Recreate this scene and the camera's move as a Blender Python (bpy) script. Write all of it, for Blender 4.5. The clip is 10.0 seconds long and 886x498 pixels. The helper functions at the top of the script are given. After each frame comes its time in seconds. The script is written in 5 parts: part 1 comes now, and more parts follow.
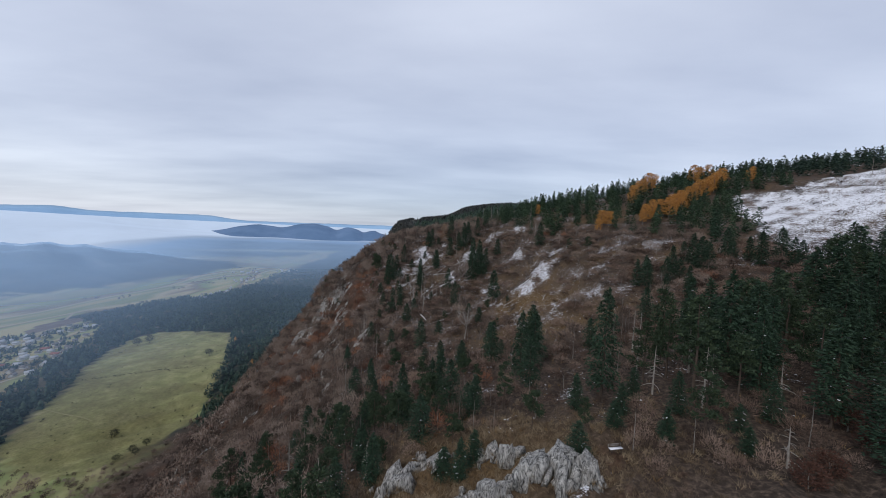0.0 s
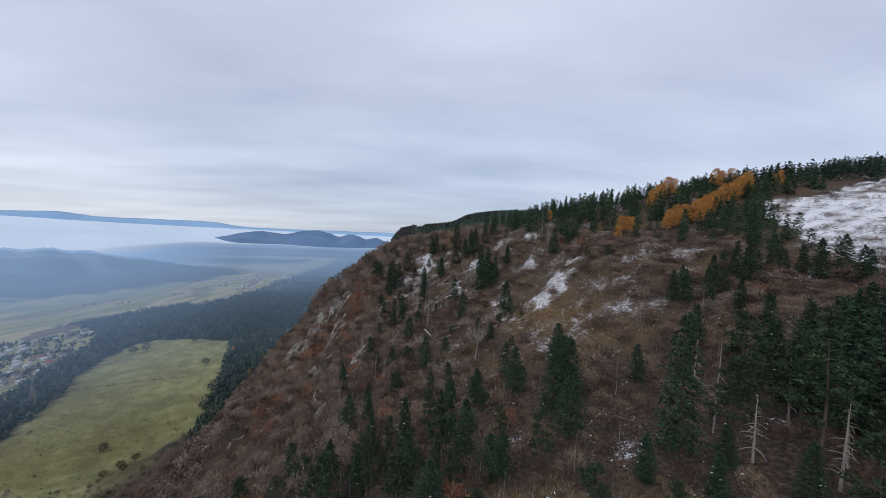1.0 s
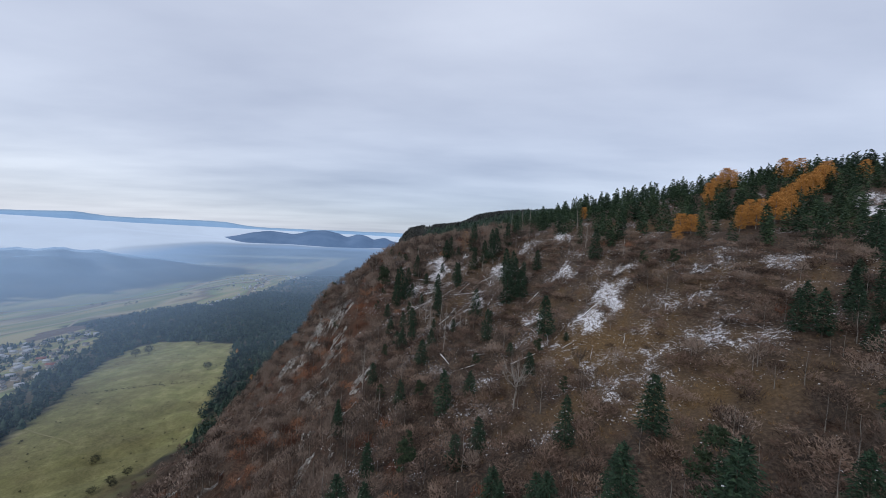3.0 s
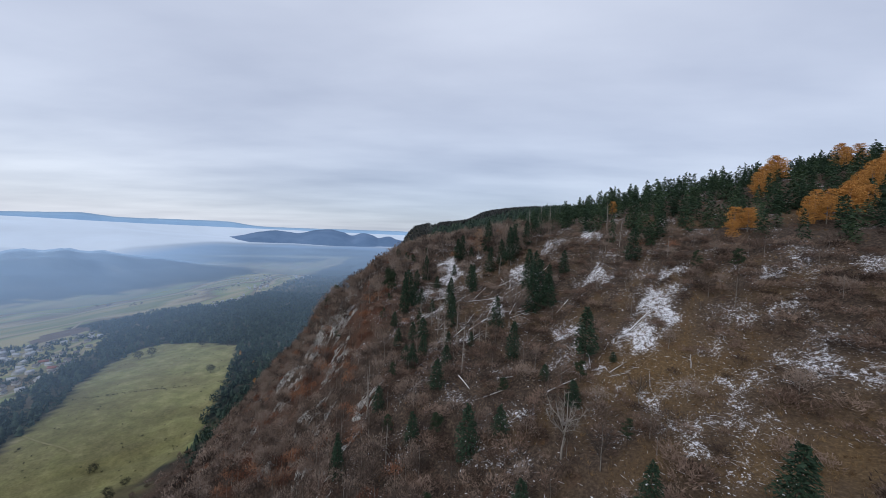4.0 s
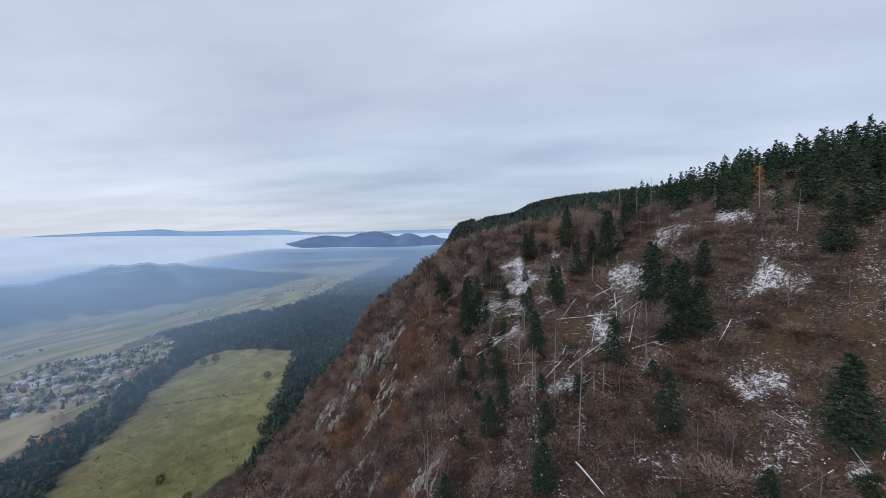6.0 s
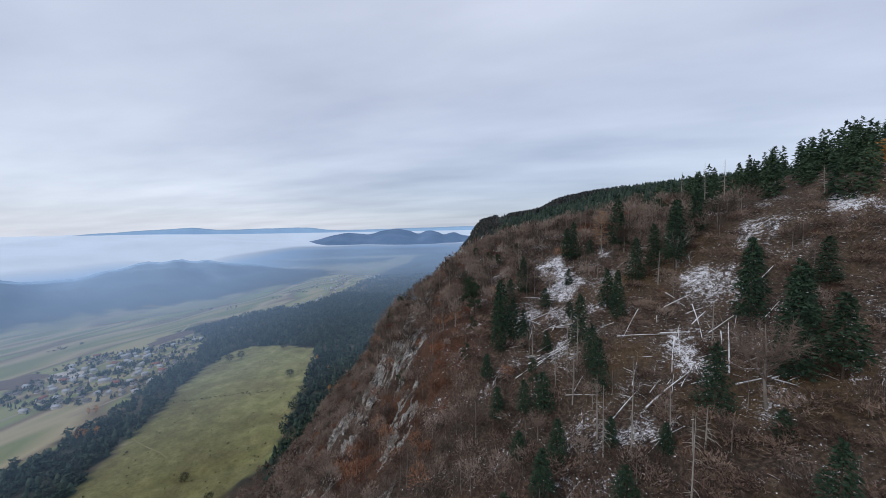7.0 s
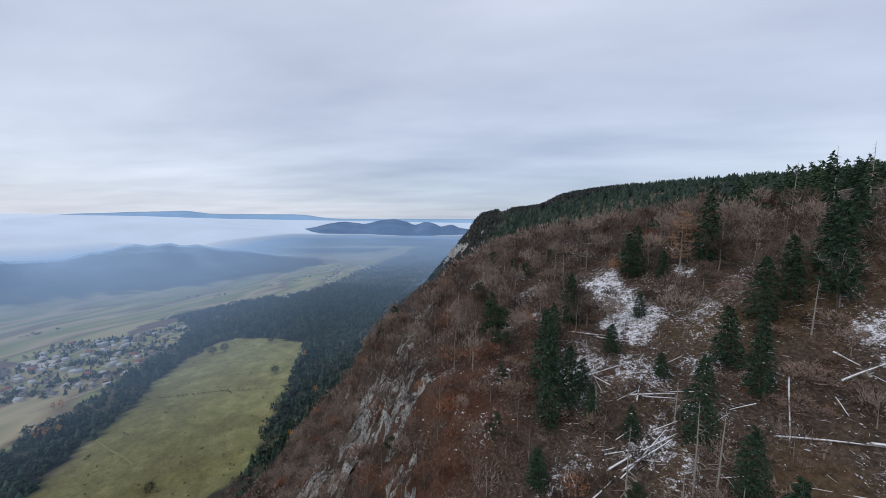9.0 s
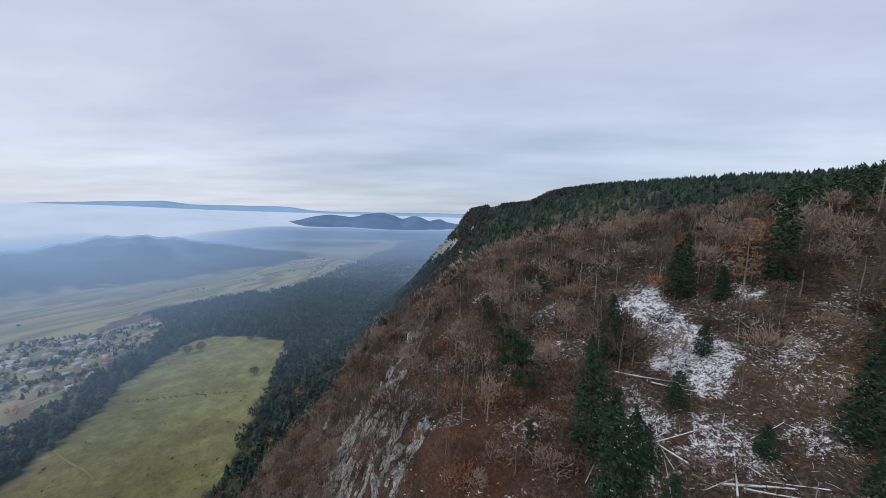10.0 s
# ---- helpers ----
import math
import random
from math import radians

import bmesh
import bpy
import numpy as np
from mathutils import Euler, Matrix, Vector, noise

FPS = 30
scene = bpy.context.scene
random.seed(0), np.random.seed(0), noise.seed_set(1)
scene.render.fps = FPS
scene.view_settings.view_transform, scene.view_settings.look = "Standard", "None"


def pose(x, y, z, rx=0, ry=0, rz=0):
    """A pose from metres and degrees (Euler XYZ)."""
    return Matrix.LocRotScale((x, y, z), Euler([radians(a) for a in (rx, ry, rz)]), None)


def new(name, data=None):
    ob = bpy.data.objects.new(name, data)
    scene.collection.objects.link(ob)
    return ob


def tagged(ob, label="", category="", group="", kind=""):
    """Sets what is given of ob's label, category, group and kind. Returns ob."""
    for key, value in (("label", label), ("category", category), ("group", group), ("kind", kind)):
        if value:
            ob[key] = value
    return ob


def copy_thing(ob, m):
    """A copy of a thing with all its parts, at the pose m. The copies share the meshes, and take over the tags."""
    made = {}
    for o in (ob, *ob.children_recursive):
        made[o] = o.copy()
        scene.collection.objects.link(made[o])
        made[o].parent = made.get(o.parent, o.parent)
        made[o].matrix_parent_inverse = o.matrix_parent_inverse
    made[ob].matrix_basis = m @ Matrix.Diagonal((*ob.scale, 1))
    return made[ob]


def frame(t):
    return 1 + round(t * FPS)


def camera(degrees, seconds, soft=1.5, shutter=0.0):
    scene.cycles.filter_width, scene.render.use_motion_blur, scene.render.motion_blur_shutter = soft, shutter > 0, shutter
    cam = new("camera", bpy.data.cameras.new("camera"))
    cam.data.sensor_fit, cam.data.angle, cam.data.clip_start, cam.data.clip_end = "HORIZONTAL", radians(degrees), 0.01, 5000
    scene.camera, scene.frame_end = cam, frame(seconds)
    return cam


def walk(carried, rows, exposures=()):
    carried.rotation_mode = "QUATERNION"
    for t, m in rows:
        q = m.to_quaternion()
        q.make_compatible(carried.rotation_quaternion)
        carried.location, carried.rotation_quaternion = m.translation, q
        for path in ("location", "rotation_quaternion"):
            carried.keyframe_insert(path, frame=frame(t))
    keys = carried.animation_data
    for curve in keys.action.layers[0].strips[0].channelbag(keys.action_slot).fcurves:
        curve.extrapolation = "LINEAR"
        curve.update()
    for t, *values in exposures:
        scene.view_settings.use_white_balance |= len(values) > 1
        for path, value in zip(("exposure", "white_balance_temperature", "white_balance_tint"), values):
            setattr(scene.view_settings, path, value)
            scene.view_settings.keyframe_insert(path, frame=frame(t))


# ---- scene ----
cam = camera(105.2, 10.0, soft=0.9)
METRES, EYE, TILT, LEAN, TURN = 180.0, 240.0, -2.9, -2.7, 0.0
ROWS = [
    (0.0, 0.0, 0.0, 0.0, -0.0, 0.0, -0.0),
    (0.5, -0.0057, 0.0419, 0.0002, 0.11, 0.82, -0.17),
    (1.0, -0.0106, 0.0792, 0.0012, 0.38, 1.27, -0.28),
    (1.5, -0.0156, 0.1149, 0.0037, 0.74, 1.44, -0.38),
    (2.0, -0.0214, 0.1522, 0.0066, 1.11, 1.46, -0.45),
    (2.5, -0.0278, 0.1946, 0.01, 1.45, 1.42, -0.51),
    (4.0, -0.061, 0.3429, 0.0232, 2.49, 0.94, -0.06),
    (4.5, -0.0749, 0.3945, 0.0269, 3.29, 0.78, 0.36),
    (5.0, -0.0894, 0.4474, 0.0305, 4.66, 0.62, 0.99),
    (5.5, -0.1041, 0.5004, 0.0336, 7.07, 0.54, 1.99),
    (6.0, -0.1196, 0.5525, 0.0358, 9.89, 0.56, 2.91),
    (7.5, -0.166, 0.7045, 0.0421, 14.26, 0.04, 2.53),
    (8.0, -0.1844, 0.7516, 0.0455, 14.2, -0.22, 2.0),
    (8.5, -0.2033, 0.8003, 0.054, 13.58, -0.68, 1.44),
    (9.0, -0.2226, 0.849, 0.0641, 12.88, -1.11, 0.97),
    (9.5, -0.2434, 0.9002, 0.0741, 12.0, -1.56, 0.62),
    (10.0, -0.2676, 0.9546, 0.0834, 10.76, -2.09, 0.26),
]
walk(cam, [(t, pose(0, 0, EYE, TILT, LEAN, TURN) @ pose(METRES * x, METRES * y, METRES * z, 90 + pitch, roll, yaw)) for t, x, y, z, yaw, pitch, roll in ROWS])

# ---- world and light: an overcast day ----
SUN_ELEVATION, SUN_TURN = 42.0, 215.0
world = bpy.data.worlds.new("overcast_sky")
scene.world = world
world.use_nodes = True
wn, wl = world.node_tree.nodes, world.node_tree.links
wn.clear()
w_out = wn.new("ShaderNodeOutputWorld")
w_bg = wn.new("ShaderNodeBackground")
w_sky = wn.new("ShaderNodeTexSky")
w_sky.sky_type, w_sky.sun_disc = "NISHITA", False
w_sky.sun_elevation, w_sky.sun_rotation = radians(SUN_ELEVATION), radians(SUN_TURN)
w_dir = wn.new("ShaderNodeTexCoord")
w_sep = wn.new("ShaderNodeSeparateXYZ")
wl.new(w_dir.outputs["Generated"], w_sep.inputs[0])


def w_math(op, a, b=None, clamp=False):
    n = wn.new("ShaderNodeMath")
    n.operation, n.use_clamp = op, clamp
    for k, v in enumerate((a, b)):
        if v is None:
            continue
        if isinstance(v, (int, float)):
            n.inputs[k].default_value = v
        else:
            wl.new(v, n.inputs[k])
    return n.outputs[0]


# The cloud deck is a flat layer: look along the direction, divided by its rise.
w_rise = w_math("ADD", w_math("MAXIMUM", w_sep.outputs[2], 0.0), 0.09)
w_flat = wn.new("ShaderNodeCombineXYZ")
wl.new(w_math("DIVIDE", w_sep.outputs[0], w_rise), w_flat.inputs[0])
wl.new(w_math("DIVIDE", w_sep.outputs[1], w_rise), w_flat.inputs[1])
w_map = wn.new("ShaderNodeMapping")
w_map.inputs["Rotation"].default_value = (0, 0, radians(20))
w_map.inputs["Scale"].default_value = (0.36, 0.75, 1.0)
w_map.inputs["Location"].default_value = (0.6, 1.9, 0.0)
wl.new(w_flat.outputs[0], w_map.inputs[0])
w_noise = wn.new("ShaderNodeTexNoise")
w_noise.inputs["Scale"].default_value = 1.0
w_noise.inputs["Detail"].default_value = 7.0
w_noise.inputs["Roughness"].default_value = 0.5
wl.new(w_map.outputs[0], w_noise.inputs["Vector"])
w_ramp = wn.new("ShaderNodeValToRGB")
w_ramp.color_ramp.elements[0].position, w_ramp.color_ramp.elements[0].color = 0.30, (0.40, 0.44, 0.56, 1)
w_ramp.color_ramp.elements[1].position, w_ramp.color_ramp.elements[1].color = 0.68, (0.64, 0.685, 0.80, 1)
wl.new(w_noise.outputs["Fac"], w_ramp.inputs[0])
# Paler where the deck thins out towards the skyline.
w_band = w_math("MULTIPLY", w_math("POWER", w_math("SUBTRACT", 1.0, w_math("MULTIPLY", w_math("ABSOLUTE", w_sep.outputs[2]), 6.0), True), 4.0), 0.45)
w_pale = wn.new("ShaderNodeMix")
w_pale.data_type = "RGBA"
wl.new(w_band, w_pale.inputs["Factor"])
wl.new(w_ramp.outputs[0], w_pale.inputs["A"])
w_pale.inputs["B"].default_value = (0.68, 0.73, 0.83, 1)
# The deck is thicker and greyer low in the north.
w_thick = wn.new("ShaderNodeMix")
w_thick.data_type, w_thick.blend_type = "RGBA", "MULTIPLY"
w_off = w_math("MULTIPLY", w_math("ADD", w_sep.outputs[0], 0.03), 1.6)
w_wide = w_math("SUBTRACT", 1.0, w_math("MULTIPLY", w_off, w_off), True)
w_low = w_math("SUBTRACT", 1.2, w_math("MULTIPLY", w_sep.outputs[2], 2.4), True)
wl.new(w_math("MULTIPLY", w_wide, w_low, True), w_thick.inputs["Factor"])
wl.new(w_pale.outputs["Result"], w_thick.inputs["A"])
w_thick.inputs["B"].default_value = (0.70, 0.735, 0.785, 1)
w_air = wn.new("ShaderNodeMix")
w_air.data_type, w_air.blend_type = "RGBA", "ADD"
w_air.inputs["Factor"].default_value = 0.03
wl.new(w_thick.outputs["Result"], w_air.inputs["A"])
wl.new(w_sky.outputs[0], w_air.inputs["B"])
wl.new(w_air.outputs["Result"], w_bg.inputs["Color"])
w_bg.inputs["Strength"].default_value = 1.0
wl.new(w_bg.outputs[0], w_out.inputs[0])

sun = new("sun", bpy.data.lights.new("sun", "SUN"))
sun.data.energy, sun.data.angle, sun.data.color = 0.9, radians(25), (1.0, 0.96, 0.9)
sun.matrix_world = pose(0, 0, 900, 90 - SUN_ELEVATION, 0, 180 - SUN_TURN)
scene.view_settings.exposure = 0.0

# ---- the lie of the land ----
# Hills across the valley: centre, half-widths, turn, height.
HILLS = [
    (-1650, 1430, 290, 490, -25, 118),
    (-1620, 1200, 240, 200, -25, 16),
    (-1860, 740, 300, 190, -16, 178),
    (-1600, 2650, 650, 180, 30, 36),
    (-700, 3150, 420, 200, 12, 40),
]

# Relief of the escarpment: heights by distance u from the rim (columns) at stations y (rows).
RIM_Y = [-100, 0, 60, 120, 180, 240, 300, 420, 690, 760, 830, 1200]
RIM_X = [-15, -12, -8, -17, -30, -58, -92, -95, -48, -66, -88, -122]
RIM_U = [-340, -230, -140, -80, -40, 0, 50, 110, 200, 400]
RELIEF = [
    [-21, 20, 72, 125, 172, 203, 212, 222, 262, 300],
    [-21, 18, 70, 127, 180, 210, 219, 228, 262, 290],
    [-21, 14, 70, 132, 176, 201, 217, 230, 254, 280],
    [-21, 8, 65, 132, 162, 189, 208, 232, 245, 280],
    [-21, 2, 60, 138, 162, 193, 214, 242, 261, 292],
    [-18, 0, 35, 112, 160, 201, 222, 251, 276, 309],
    [-16, -10, 10, 96, 146, 195, 230, 242, 263, 306],
    [-10, -18, 14, 82, 126, 160, 190, 207, 242, 298],
    [-5, 28, 97, 155, 196, 232, 250, 270, 294, 309],
    [-6, 24, 85, 132, 176, 236, 254, 271, 297, 311],
    [-8, 20, 72, 112, 150, 243, 260, 274, 302, 316],
    [-16, 20, 125, 206, 262, 273, 281, 283, 322, 331],
]


def glide(xs, vs, at):
    """Smooth (Catmull-Rom) interpolation of the rows vs, given at xs, for the places at."""
    xs, vs, at = np.array(xs, float), np.array(vs, float), np.clip(at, xs[0], xs[-1])
    slope = np.gradient(vs, xs, axis=0) * 0.8
    i = np.clip(np.searchsorted(xs, at) - 1, 0, len(xs) - 2)
    h = (xs[i + 1] - xs[i])
    f = (at - xs[i]) / h
    if vs.ndim > 1:
        f, h = f[:, None], h[:, None]
    a, b = f * f * (3 - 2 * f), f * (1 - f)
    return vs[i] * (1 - a) + vs[i + 1] * a + b * h * (slope[i] * (1 - f) - slope[i + 1] * f)


FINE_Y = np.linspace(-100, 1200, 651)
FINE_U = np.linspace(-340, 400, 371)
FINE = glide(RIM_U, glide(RIM_Y, RELIEF, FINE_Y).T, FINE_U).T
FINE_RIM = glide(RIM_Y, RIM_X, FINE_Y)
WAVES = np.random.RandomState(5).uniform(0, 6.283, (40, 2))


def ripple(x, y, size, octaves=4, start=0):
    """Cheap smooth noise, about -1 to 1, from turned sine waves."""
    total, amp, norm = 0, 1.0, 0
    for k in range(octaves):
        a, b = WAVES[(start + 2 * k) % 40], WAVES[(start + 2 * k + 1) % 40]
        s = 6.283 / size * 1.9 ** k
        wx = x + 0.25 * size * np.sin(y * s * 0.43 + a[1])
        wy = y + 0.25 * size * np.sin(x * s * 0.37 + b[1])
        total = total + amp * np.sin(s * (wx * np.cos(a[0]) + wy * np.sin(a[0])) + b[0]) * np.sin(s * 0.8 * (wy * np.cos(b[0]) - wx * np.sin(b[0])) + a[1])
        norm, amp = norm + amp, amp * 0.55
    return total / norm * 1.6


def bump(x, y, cx, cy, rx, ry, turn=0.0):
    c, s = np.cos(radians(turn)), np.sin(radians(turn))
    dx, dy = x - cx, y - cy
    return np.exp(-((dx * c + dy * s) / rx) ** 2 - ((dy * c - dx * s) / ry) ** 2)


def rim_u(x, y):
    return x - np.interp(y, FINE_Y, FINE_RIM)


def height(x, y):
    """The ground's height at x, y (arrays)."""
    x, y = np.asarray(x, float), np.asarray(y, float)
    u = rim_u(x, y)
    fy = np.clip((y + 100) / 2, 0, 649.999)
    fu = np.clip((u + 340) / 2, 0, 369.999)
    i, j = fy.astype(int), fu.astype(int)
    a, b = fy - i, fu - j
    z = (FINE[i, j] * (1 - a) * (1 - b) + FINE[i + 1, j] * a * (1 - b) + FINE[i, j + 1] * (1 - a) * b + FINE[i + 1, j + 1] * a * b)
    out = np.clip((-340 - u) / 400, 0, 1)
    z = z * (1 - out) + (-22) * out
    steep = np.clip((u + 330) / 60, 0, 1) * np.clip((40 - u) / 40, 0, 1)
    z = z + steep * (3.5 * ripple(x, y, 55, 4, 3) + 1.2 * ripple(x, y, 14, 3, 9)) + np.clip((u + 60) / 60, 0, 1) * (1.2 * ripple(x, y, 42, 4, 13) + 0.3 * ripple(x, y, 7, 2, 21))
    for cx, cy, rx, ry, turn, top in HILLS:
        z = z + top * bump(x, y, cx, cy, rx, ry, turn) * (1 + 0.10 * ripple(x, y, 260, 3, 17))
    return z


# ---- small tools ----
def mesh_from(name, verts, faces, smooth=False, mats=()):
    me = bpy.data.meshes.new(name)
    verts = np.asarray(verts, dtype=np.float32).reshape(-1, 3)
    faces = np.asarray(faces, dtype=np.int32)
    k = faces.shape[1]
    me.vertices.add(len(verts))
    me.vertices.foreach_set("co", verts.ravel())
    me.loops.add(faces.size)
    me.loops.foreach_set("vertex_index", faces.ravel())
    me.polygons.add(len(faces))
    me.polygons.foreach_set("loop_start", np.arange(len(faces), dtype=np.int32) * k)
    me.polygons.foreach_set("loop_total", np.full(len(faces), k, dtype=np.int32))
    if smooth:
        me.polygons.foreach_set("use_smooth", np.ones(len(faces), dtype=bool))
    me.update(calc_edges=True)
    for m in mats:
        me.materials.append(m)
    return me


def attribute(me, name, values):
    me.attributes.new(name, "FLOAT", "POINT").data.foreach_set("value", np.asarray(values, dtype=np.float32))


class Nodes:
    """Short hand for building a material."""

    def __init__(self, name, rough=0.9):
        self.mat = bpy.data.materials.new(name)
        self.mat.use_nodes = True
        self.tree = self.mat.node_tree
        self.bsdf = self.tree.nodes["Principled BSDF"]
        self.bsdf.inputs["Roughness"].default_value = rough
        self.bsdf.inputs["Specular IOR Level"].default_value = 0.25
        self.place = self.tree.nodes.new("ShaderNodeTexCoord").outputs["Object"]

    def put(self, socket, v):
        if isinstance(v, (int, float, tuple)):
            socket.default_value = v if not isinstance(v, tuple) or len(v) != 3 or socket.type != "RGBA" else (*v, 1)
        else:
            self.tree.links.new(v, socket)

    def noise(self, scale, detail=4.0, rough=0.55, warp=0.0, stretch=None):
        n = self.tree.nodes.new("ShaderNodeTexNoise")
        n.inputs["Scale"].default_value, n.inputs["Detail"].default_value = scale, detail
        n.inputs["Roughness"].default_value, n.inputs["Distortion"].default_value = rough, warp
        at = self.place
        if stretch:
            m = self.tree.nodes.new("ShaderNodeMapping")
            m.inputs["Scale"].default_value = stretch
            self.tree.links.new(at, m.inputs[0])
            at = m.outputs[0]
        self.tree.links.new(at, n.inputs["Vector"])
        return n.outputs["Fac"]

    def ramp(self, fac, *stops):
        n = self.tree.nodes.new("ShaderNodeValToRGB")
        els = n.color_ramp.elements
        while len(els) < len(stops):
            els.new(0.5)
        for e, (p, c) in zip(els, stops):
            e.position, e.color = p, (*(c if isinstance(c, tuple) else (c, c, c)), 1)
        self.put(n.inputs[0], fac)
        return n.outputs[0]

    def mix(self, fac, a, b):
        n = self.tree.nodes.new("ShaderNodeMix")
        n.data_type = "RGBA"
        for s, v in (("Factor", fac), ("A", a), ("B", b)):
            self.put(n.inputs[s], v)
        return n.outputs["Result"]

    def math(self, op, a, b=0.0, clamp=False):
        n = self.tree.nodes.new("ShaderNodeMath")
        n.operation, n.use_clamp = op, clamp
        self.put(n.inputs[0], a)
        self.put(n.inputs[1], b)
        return n.outputs[0]

    def attr(self, name):
        n = self.tree.nodes.new("ShaderNodeAttribute")
        n.attribute_name = name
        return n.outputs["Fac"]

    def island(self):
        return self.tree.nodes.new("ShaderNodeNewGeometry").outputs["Random Per Island"]

    def chance(self):
        return self.tree.nodes.new("ShaderNodeObjectInfo").outputs["Random"]

    def relief(self, fac, strength, distance):
        n = self.tree.nodes.new("ShaderNodeBump")
        n.inputs["Strength"].default_value, n.inputs["Distance"].default_value = strength, distance
        self.put(n.inputs["Height"], fac)
        self.tree.links.new(n.outputs[0], self.bsdf.inputs["Normal"])

    def done(self, colour, rough=None):
        self.put(self.bsdf.inputs["Base Color"], colour)
        if rough is not None:
            self.put(self.bsdf.inputs["Roughness"], rough)
        return self.mat


# ---- where things grow ----
MEADOW = [(-468, 750), (-550, 764), (-632, 745), (-640, 692), (-614, 610), (-580, 545), (-535, 475), (-492, 400), (-466, 345), (-400, 318), (-356, 308), (-312, 335), (-302, 372), (-308, 430), (-345, 530), (-377, 600)]
SNOW_FIELD = [(172, 203), (154, 182), (142, 153), (124, 119), (150, 84), (270, 95), (310, 225), (240, 214), (207, 203)]
STRIP_FIELD = [(-668, 450), (-640, 428), (-588, 345), (-640, 362)]
CONIFER_EDGE = [(20, 300), (33, 254), (50, 212), (72, 194), (90, 180), (111, 158), (126, 122), (140, 70), (400, 60), (700, 200), (900, 1300), (-60, 1300), (-70, 800), (-40, 560), (-20, 420)]
VILLAGE_SIDE = ([300, 430, 520, 583, 688, 780, 815, 835, 881, 996, 1076, 1180, 1318, 1590, 1818, 2396, 3500], [-560, -590, -632, -658, -731, -789, -812, -950, -936, -904, -875, -782, -770, -837, -863, -931, -1000])
VILLAGE = [(-740, 440), (-650, 500), (-636, 530), (-664, 586), (-736, 690), (-794, 782), (-818, 824), (-870, 815), (-855, 748), (-875, 712), (-920, 680), (-952, 641), (-910, 578), (-885, 520), (-850, 460)]
# Patches of thin snow on the clearings: centre and half-widths.
SNOW_A = [(-16, 255, 6, 14), (-13, 240, 8, 9), (38, 155, 6, 8), (50, 166, 8, 6), (24, 168, 5, 5), (42, 194, 7, 5), (50, 219, 6, 6), (61, 176, 7, 3), (17, 220, 6, 5), (5, 196, 3.2, 8), (48, 158, 5, 7), (25, 149, 3, 3), (-36, 251, 3, 3), (3, 252, 6, 2), (-17, 258, 4, 5), (-14, 248, 5, 5), (-13, 238, 5, 4), (-18, 242, 5, 4), (-13, 234, 4, 3)]
SNOW_B = [(-17, 224, 6, 5), (1, 236, 6, 4), (19, 215, 8, 7), (32, 225, 7, 4), (57, 128, 3, 8), (61, 121, 5, 3), (33, 136, 3, 2), (33, 126, 3, 3), (47, 130, 6, 4), (-18, 210, 7, 4), (24, 59, 4, 2), (80, 160, 10, 4), (95, 150, 9, 4), (18, 37, 3, 3), (-7, 182, 4, 5)]
SNOW_C = [(-30, 228, 4, 3), (-24, 230, 4, 3), (-28, 223, 4, 3), (-22, 224, 4, 3), (-17, 226, 5, 3), (-2, 236, 5, 3), (-6, 224, 5, 3), (30, 138, 2.2, 2.5), (31, 133, 2, 2.5), (31, 127, 2, 3), (30, 122, 2.2, 2.5), (30, 118, 2, 2), (42, 126, 3, 3), (45, 127, 2.5, 2.5), (44, 135, 4, 2), (52, 143, 4, 2), (65, 145, 4, 3), (59, 144, 4, 2), (23, 148, 2.5, 2.5), (5, 141, 2, 3), (44, 188, 4, 4)]
# Outcrops of pale limestone: centre, half-width across, half-length down the slope, how far proud.
ROCKS = [
    (-89, 226, 5, 9, 2.6), (-74, 243, 4, 9, 2.4), (-84, 240, 4, 7, 2.2), (-79, 262, 4, 9, 2.6), (-40, 168, 5, 6, 1.6), (-66, 191, 4, 6, 1.8), (-63, 210, 4, 7, 1.6),
    (-68, 234, 5, 9, 2.8), (-84, 268, 3, 8, 2.4), (-79, 288, 3, 8, 2.2), (-86, 250, 3, 8, 2.4), (-78, 250, 4, 8, 2.6), (-89, 257, 4, 8, 2.2), (-77, 279, 4, 7, 2.0), (-98, 236, 5, 8, 2.2), (-104, 214, 5, 8, 1.8),
]
CLIFFS = [(-160, 922, 13, 18, 9), (-148, 902, 9, 12, 7), (-228, 1122, 18, 30, 12), (-206, 1085, 14, 22, 11), (-186, 1058, 9, 14, 8), (-150, 962, 8, 9, 5), (-124, 966, 6, 7, 4)]
CRAGS = [(-5, 45, 3, 4, 1.1), (0, 46.5, 2.5, 3.5, 0.9), (9, 42, 3, 4, 1.2), (12, 37, 3, 3.5, 1.5), (16, 37, 3, 3, 1.6), (6, 37, 3, 3.5, 1.2), (-7, 39, 3, 4, 1.0)]


def inside(x, y, poly):
    """Whether points lie inside a polygon."""
    hit = np.zeros(np.shape(x), bool)
    for (ax, ay), (bx, by) in zip(poly, poly[1:] + poly[:1]):
        cross = (ay > y) != (by > y)
        hit ^= cross & (x < (bx - ax) * (y - ay) / (by - ay if by != ay else 1e-9) + ax)
    return hit


